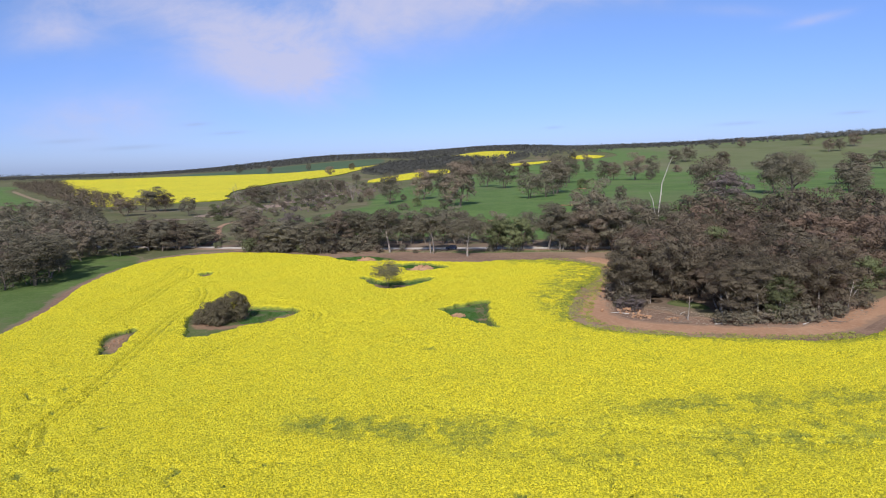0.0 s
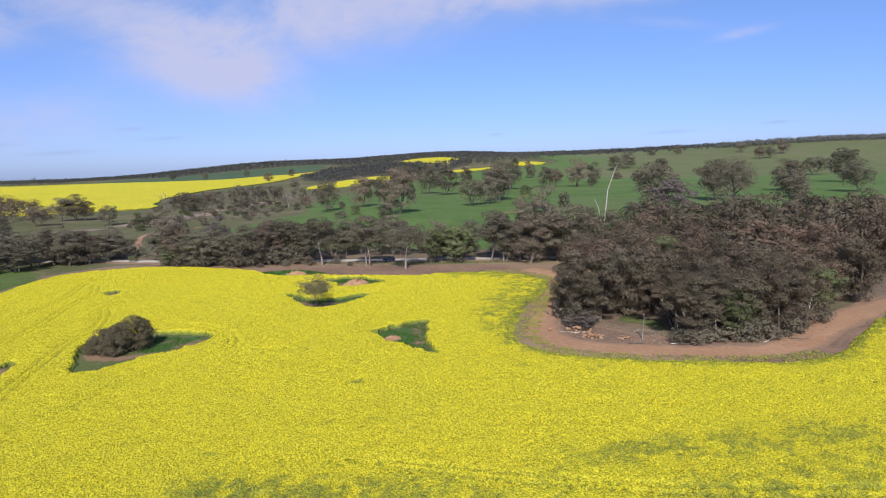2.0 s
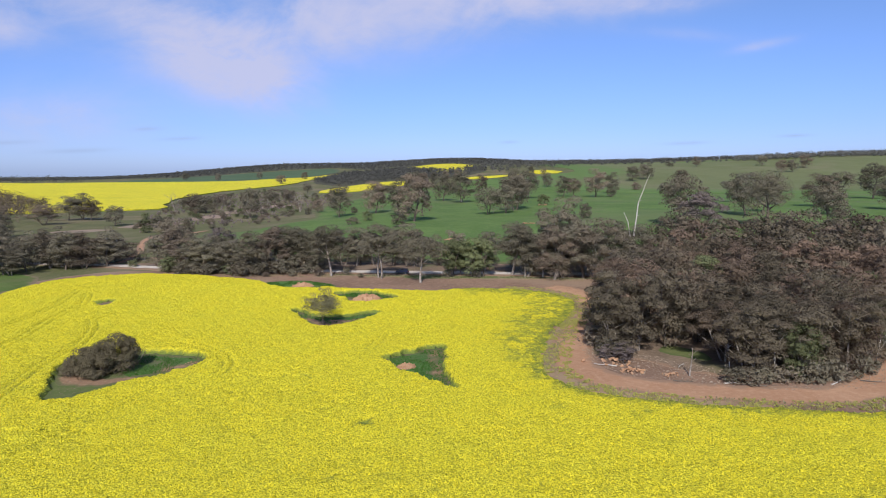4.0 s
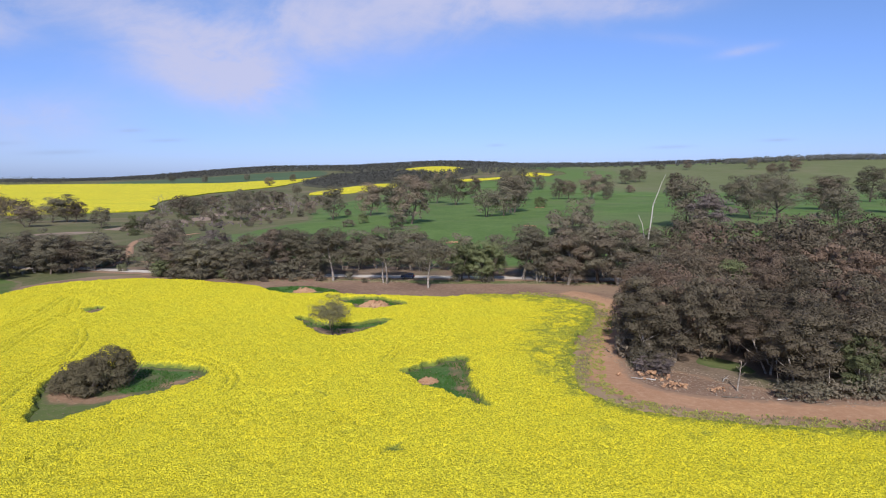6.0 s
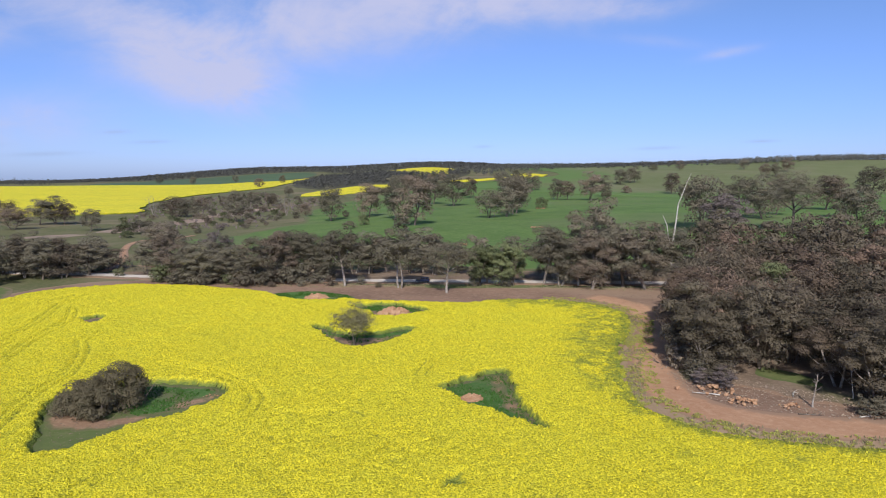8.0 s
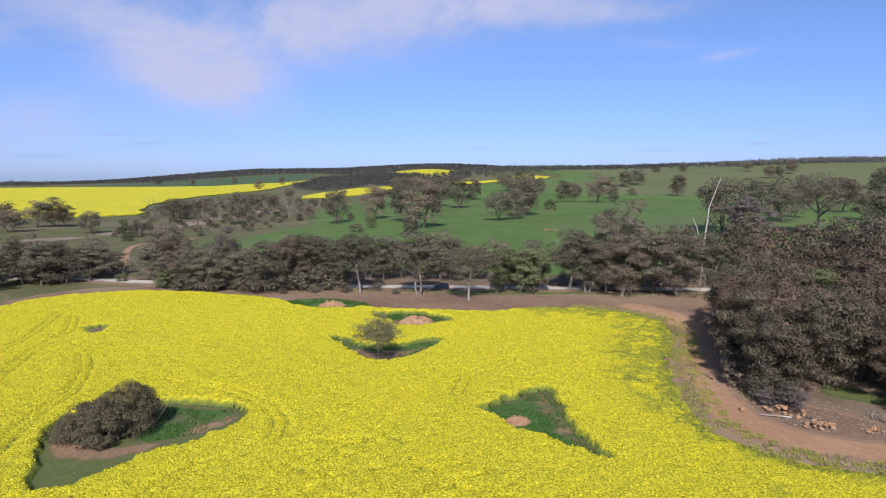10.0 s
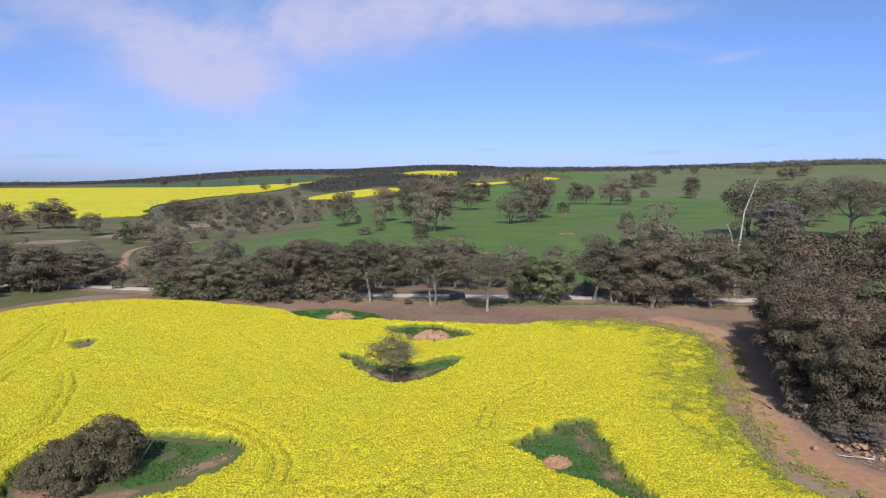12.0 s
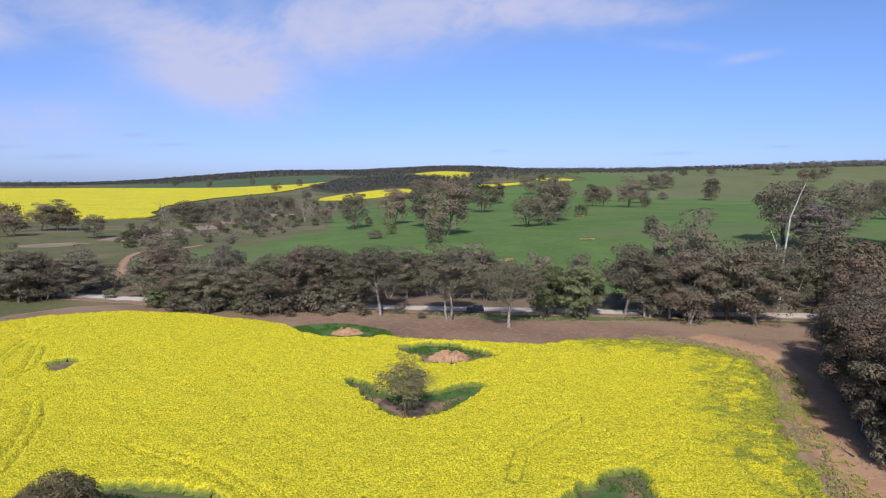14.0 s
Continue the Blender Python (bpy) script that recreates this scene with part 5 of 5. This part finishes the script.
def build_car(x, y, turn):
    car = new("car")
    car.matrix_world = pose(x, y, at_land(x, y) + 0.32, 0, 0, turn)
    tagged(car, "dark navy four-wheel-drive car parked on the gravel road", "car")
    paint, glass = plain("navy_paint", (0.012, 0.018, 0.05), 0.25), plain("dark_glass", (0.01, 0.012, 0.015), 0.06)
    rubber, alloy, lamp = plain("tyre_rubber", (0.015, 0.015, 0.015), 0.9), plain("alloy", (0.5, 0.5, 0.52), 0.35, 1.0), plain("lamp_glass", (0.6, 0.6, 0.62), 0.15)
    red, plastic = plain("red_lens", (0.35, 0.01, 0.01), 0.25), plain("black_plastic", (0.02, 0.02, 0.02), 0.6)
    bm = bmesh.new()
    box(bm, -2.3, 2.3, -0.92, 0.92, 0.38, 1.02, 0.05, 0.12, 0.05)
    bmesh.ops.bevel(bm, geom=bm.edges[:], offset=0.09, segments=2, affect="EDGES")
    body = part("body", bm, paint, car)
    bm = bmesh.new()
    box(bm, -2.15, 0.95, -0.84, 0.84, 1.0, 1.74, 0.16, 0.75, 0.25)
    bmesh.ops.bevel(bm, geom=bm.edges[:], offset=0.07, segments=2, affect="EDGES")
    part("cabin", bm, paint, car)
    for side in (-1, 1):
        for k, (a, b) in enumerate(((-1.85, -1.0), (-0.9, -0.1), (0.0, 0.5))):
            bm = bmesh.new()
            y0, y1 = sorted((side * 0.70, side * 0.79))
            box(bm, a, b, y0, y1, 1.12, 1.60, 0.0, 0.25 if k == 2 else 0.02, 0.08 if k == 0 else 0.02)
            part("side_window", bm, glass, car, "dark tinted window")
        for a in (-1.42, 1.42):
            bm = bmesh.new()
            bmesh.ops.create_cone(bm, cap_ends=True, segments=20, radius1=0.38, radius2=0.38, depth=0.26, matrix=pose(a, side * 0.82, 0.23, 90))
            bmesh.ops.bevel(bm, geom=[e for e in bm.edges if len(e.link_faces) == 2 and any(len(q.verts) > 4 for q in e.link_faces)], offset=0.04, segments=2, affect="EDGES")
            wheel = part("wheel", bm, rubber, car, "black tyre")
            bm = bmesh.new()
            bmesh.ops.create_cone(bm, cap_ends=True, segments=16, radius1=0.22, radius2=0.19, depth=0.05, matrix=pose(a, side * 0.95, 0.23, -90 * side))
            part("rim", bm, alloy, wheel, "grey alloy rim")
        bm = bmesh.new()
        box(bm, 2.16, 2.30, *sorted((side * 0.52, side * 0.86)), 0.72, 0.90)
        part("headlight", bm, lamp, car, "clear headlight")
        bm = bmesh.new()
        box(bm, -2.33, -2.22, *sorted((side * 0.66, side * 0.86)), 0.75, 1.0)
        part("tail_light", bm, red, car, "red tail light")
        bm = bmesh.new()
        box(bm, 0.62, 0.78, *sorted((side * 0.90, side * 1.08)), 1.05, 1.20, 0.02)
        part("mirror", bm, plastic, car)
    bm = bmesh.new()
    box(bm, 0.36, 1.0, -0.68, 0.68, 1.06, 1.62, 0.10, 0.60, 0.0)
    part("windscreen", bm, glass, car, "dark windscreen")
    for a in (-2.36, 2.26):
        bm = bmesh.new()
        box(bm, a, a + 0.12, -0.85, 0.85, 0.36, 0.58, 0.03)
        part("bumper", bm, plastic, car, "black bumper")


build_car(12.6, 180.8, 167)


# loose grass and weeds
def tufts(name, outlines, density, tall, mat, seed, label):
    """Blades of grass scattered over outlines."""
    r = np.random.default_rng(seed)
    xs, ys = [], []
    for o in outlines:
        (x0, y0), (x1, y1) = np.min(o, 0), np.max(o, 0)
        n = int((x1 - x0) * (y1 - y0) * density)
        px, py = r.uniform(x0, x1, n), r.uniform(y0, y1, n)
        ok = inside(px, py, o) & (patchy(px, py, 3.0) + 0.6 * patchy(px, py, 1.1, 0.5) > -0.15)
        xs.append(px[ok]), ys.append(py[ok])
    px, py = np.concatenate(xs), np.concatenate(ys)
    n = len(px)
    z = land(px, py)
    a = r.uniform(0, 6.28, n)
    w, h = r.uniform(0.08, 0.22, n), tall * r.uniform(0.4, 1.2, n)
    lean = r.normal(0, 0.3, (n, 2)) * h[:, None]
    v = np.stack([np.stack([px - np.cos(a) * w, py - np.sin(a) * w, z], 1), np.stack([px + np.cos(a) * w, py + np.sin(a) * w, z], 1), np.stack([px + lean[:, 0], py + lean[:, 1], z + h], 1)], 1).reshape(-1, 3)
    return tagged(new(name, mesh(name, v, np.arange(n * 3).reshape(-1, 3), mat)), label, "grass", kind="stuff")


M_BLADE = leafy("grass_blade", (0.04, 0.12, 0.02), (0.09, 0.19, 0.035), (0.08, 0.15, 0.03), 0.2)
M_STRAW = leafy("dry_blade", (0.27, 0.25, 0.12), (0.45, 0.37, 0.25), (0.3, 0.27, 0.15), 0.2)
tufts("gap_grass_blades", [TRI_PATCH, TREE_PATCH, PILE_PATCH, PILE_PATCH, EDGE_PATCH, EDGE_PATCH, [(-47, 86), (-40, 85), (-32.5, 82.5), (-32, 79), (-36, 72.5), (-42, 70), (-47, 76)]], 9, 0.35, M_BLADE, 3, "loose green grass blades in the crop gaps")
tufts("headland_weeds", [[(56, 153), (66, 140), (63, 117), (54, 98), (46, 83), (43, 69), (47, 57), (60, 50), (76, 45.5), (90, 44.5), (100, 48), (97, 41), (86, 38), (57, 45), (43, 52), (38, 64), (40, 78), (46, 95), (54, 112), (61, 128), (59, 140), (51, 148)], [(62, 130), (66, 130), (62, 116), (54, 98), (46.5, 84), (42, 70), (37.5, 66), (39.5, 77), (45.5, 94), (53.5, 111)]], 6.0, 0.5, M_STRAW, 4, "dry straw weeds between crop and dirt track")
tufts("verge_weeds", [[(-72, 190), (-40, 180), (0, 174), (40, 168), (84, 158), (84, 166), (40, 176), (0, 184), (-40, 192), (-72, 199)]], 4.0, 0.4, M_STRAW, 5, "dry weeds on the road verge")



def scattered_bits(name, outlines, density, lo, hi, mat, seed, label, category):
    """Pebbles, bark and sticks lying about: small lopsided wedges."""
    r = np.random.default_rng(seed)
    xs, ys = [], []
    for o in outlines:
        (x0, y0), (x1, y1) = np.min(o, 0), np.max(o, 0)
        n = int((x1 - x0) * (y1 - y0) * density)
        px, py = r.uniform(x0, x1, n), r.uniform(y0, y1, n)
        ok = inside(px, py, o)
        xs.append(px[ok]), ys.append(py[ok])
    px, py = np.concatenate(xs), np.concatenate(ys)
    n = len(px)
    z = land(px, py) + 0.1
    a, s = r.uniform(0, 6.28, n), r.uniform(lo, hi, n)
    thin = r.uniform(0.2, 0.9, n)
    c = [np.stack([px + np.cos(a + q) * s * (1 if k % 2 else thin), py + np.sin(a + q) * s * (1 if k % 2 else thin), z], 1) for k, q in enumerate((0, 1.57, 3.14, 4.71))]
    top = np.stack([px + 0.1 * s, py, z + s * r.uniform(0.25, 0.7, n)], 1)
    v = np.stack([*c, top], 1).reshape(-1, 3)
    i = np.arange(n) * 5
    f = np.concatenate([np.stack([i + k, i + (k + 1) % 4, i + 4], 1) for k in range(4)])
    return tagged(new(name, mesh(name, v, f, mat)), label, category, kind="stuff")


def fringe_plants(name, line, wide, count, seed, mat, label):
    """Straggling crop plants and weeds beside a line: five blades to a plant, thinning out away from it."""
    r = np.random.default_rng(seed)
    pts = np.array(line)
    k = r.integers(0, len(pts) - 1, count)
    u = r.random((count, 1))
    p = pts[k] * (1 - u) + pts[k + 1] * u
    step = pts[k + 1] - pts[k]
    side = np.stack([step[:, 1], -step[:, 0]], 1) / np.linalg.norm(step, axis=1, keepdims=True)
    p = p + side * (wide * (r.random((count, 1)) ** 1.6 * 1.25 - 0.25))
    keep = 0.6 * patchy(p[:, 0], p[:, 1], 2.6) + 0.9 * patchy(p[:, 0], p[:, 1], 0.8, 0.6) > -0.05
    p = p[keep]
    n = len(p)
    z = land(p[:, 0], p[:, 1])
    tall, verts = r.uniform(0.12, 0.42, n), []
    turn = r.uniform(0, 6.28, n)
    for j in range(5):
        a = turn + j * 1.26
        c = np.stack([np.cos(a), np.sin(a)], 1)
        out = p + c * (tall * r.uniform(0.3, 0.7, n))[:, None]
        w = np.stack([-c[:, 1], c[:, 0]], 1) * (tall * 0.22)[:, None]
        h = z + tall * r.uniform(0.6, 1.1, n)
        verts.append(np.stack([np.column_stack([p, z]), np.column_stack([out - w, h * 0.5 + z * 0.5 + 0.1]), np.column_stack([out + w, h])], 1))
    v = np.concatenate(verts).reshape(-1, 3)
    return tagged(new(name, mesh(name, v, np.arange(len(v)).reshape(-1, 3), mat)), label, "weeds", kind="stuff")


M_FRINGE = leafy("straggling_canola", (0.17, 0.20, 0.07), (0.50, 0.46, 0.12), (0.3, 0.29, 0.13), 0.2)
EAST_EDGE = [(45, 151), (53, 147), (61, 139), (63, 128), (56, 111), (48, 94), (42, 76), (40, 64), (45, 53), (57, 46), (72, 42), (86, 39), (97, 42)]
fringe_plants("crop_fringe", smooth_line(EAST_EDGE[::-1], 3), 5.0, 14000, 21, M_FRINGE, "straggling green and yellow plants along the crop edge")

M_BITS = leafy("bark_litter", (0.10, 0.075, 0.055), (0.36, 0.28, 0.22), (0.2, 0.15, 0.11), 0.2)
FRONT_FLOOR = [(52, 96), (50, 80), (50, 70), (54, 62), (66, 56), (80, 51), (95, 51), (108, 60), (118, 70), (104, 66), (90, 60), (76, 63), (67, 72), (60, 80), (58, 94)]
scattered_bits("grove_litter", [FRONT_FLOOR], 3.2, 0.06, 0.26, M_BITS, 11, "bark strips, sticks and pebbles on the grove floor", "litter")
scattered_bits("headland_pebbles", [[(-72, 186), (-40, 178), (0, 168), (40, 160), (84, 152), (70, 140), (60, 150), (40, 156), (20, 150), (-9, 158), (-50, 180)]], 0.9, 0.05, 0.2, M_BITS, 12, "pebbles and bark scattered on the headland", "litter")
scattered_bits("gap_pebbles", [BUSH_PATCH, TREE_PATCH, TRI_PATCH, WEST_PATCH], 1.4, 0.05, 0.18, M_BITS, 13, "pebbles and dry stalks in the crop gaps", "litter")
for x, y, h, w in ((-118, 955, 15, 14), (36, 955, 19, 17), (46, 1000, 20, 17), (58, 985, 18, 15), (75, 1010, 17, 15), (95, 1030, 16, 14), (118, 1060, 16, 13), (200, 1008, 14, 12), (240, 1050, 15, 13), (262, 1050, 11, 9)):
    plant(rng.choice(far_gums), x, y, h, w, rng, "grey-green tree in front of a small canola field", kind="field_tree")

discard(gums + tall_gums + mid_gums + back_gums + green_gums + red_gums + grey_gums + far_gums + shrubs + dead_trees + [far_dead])
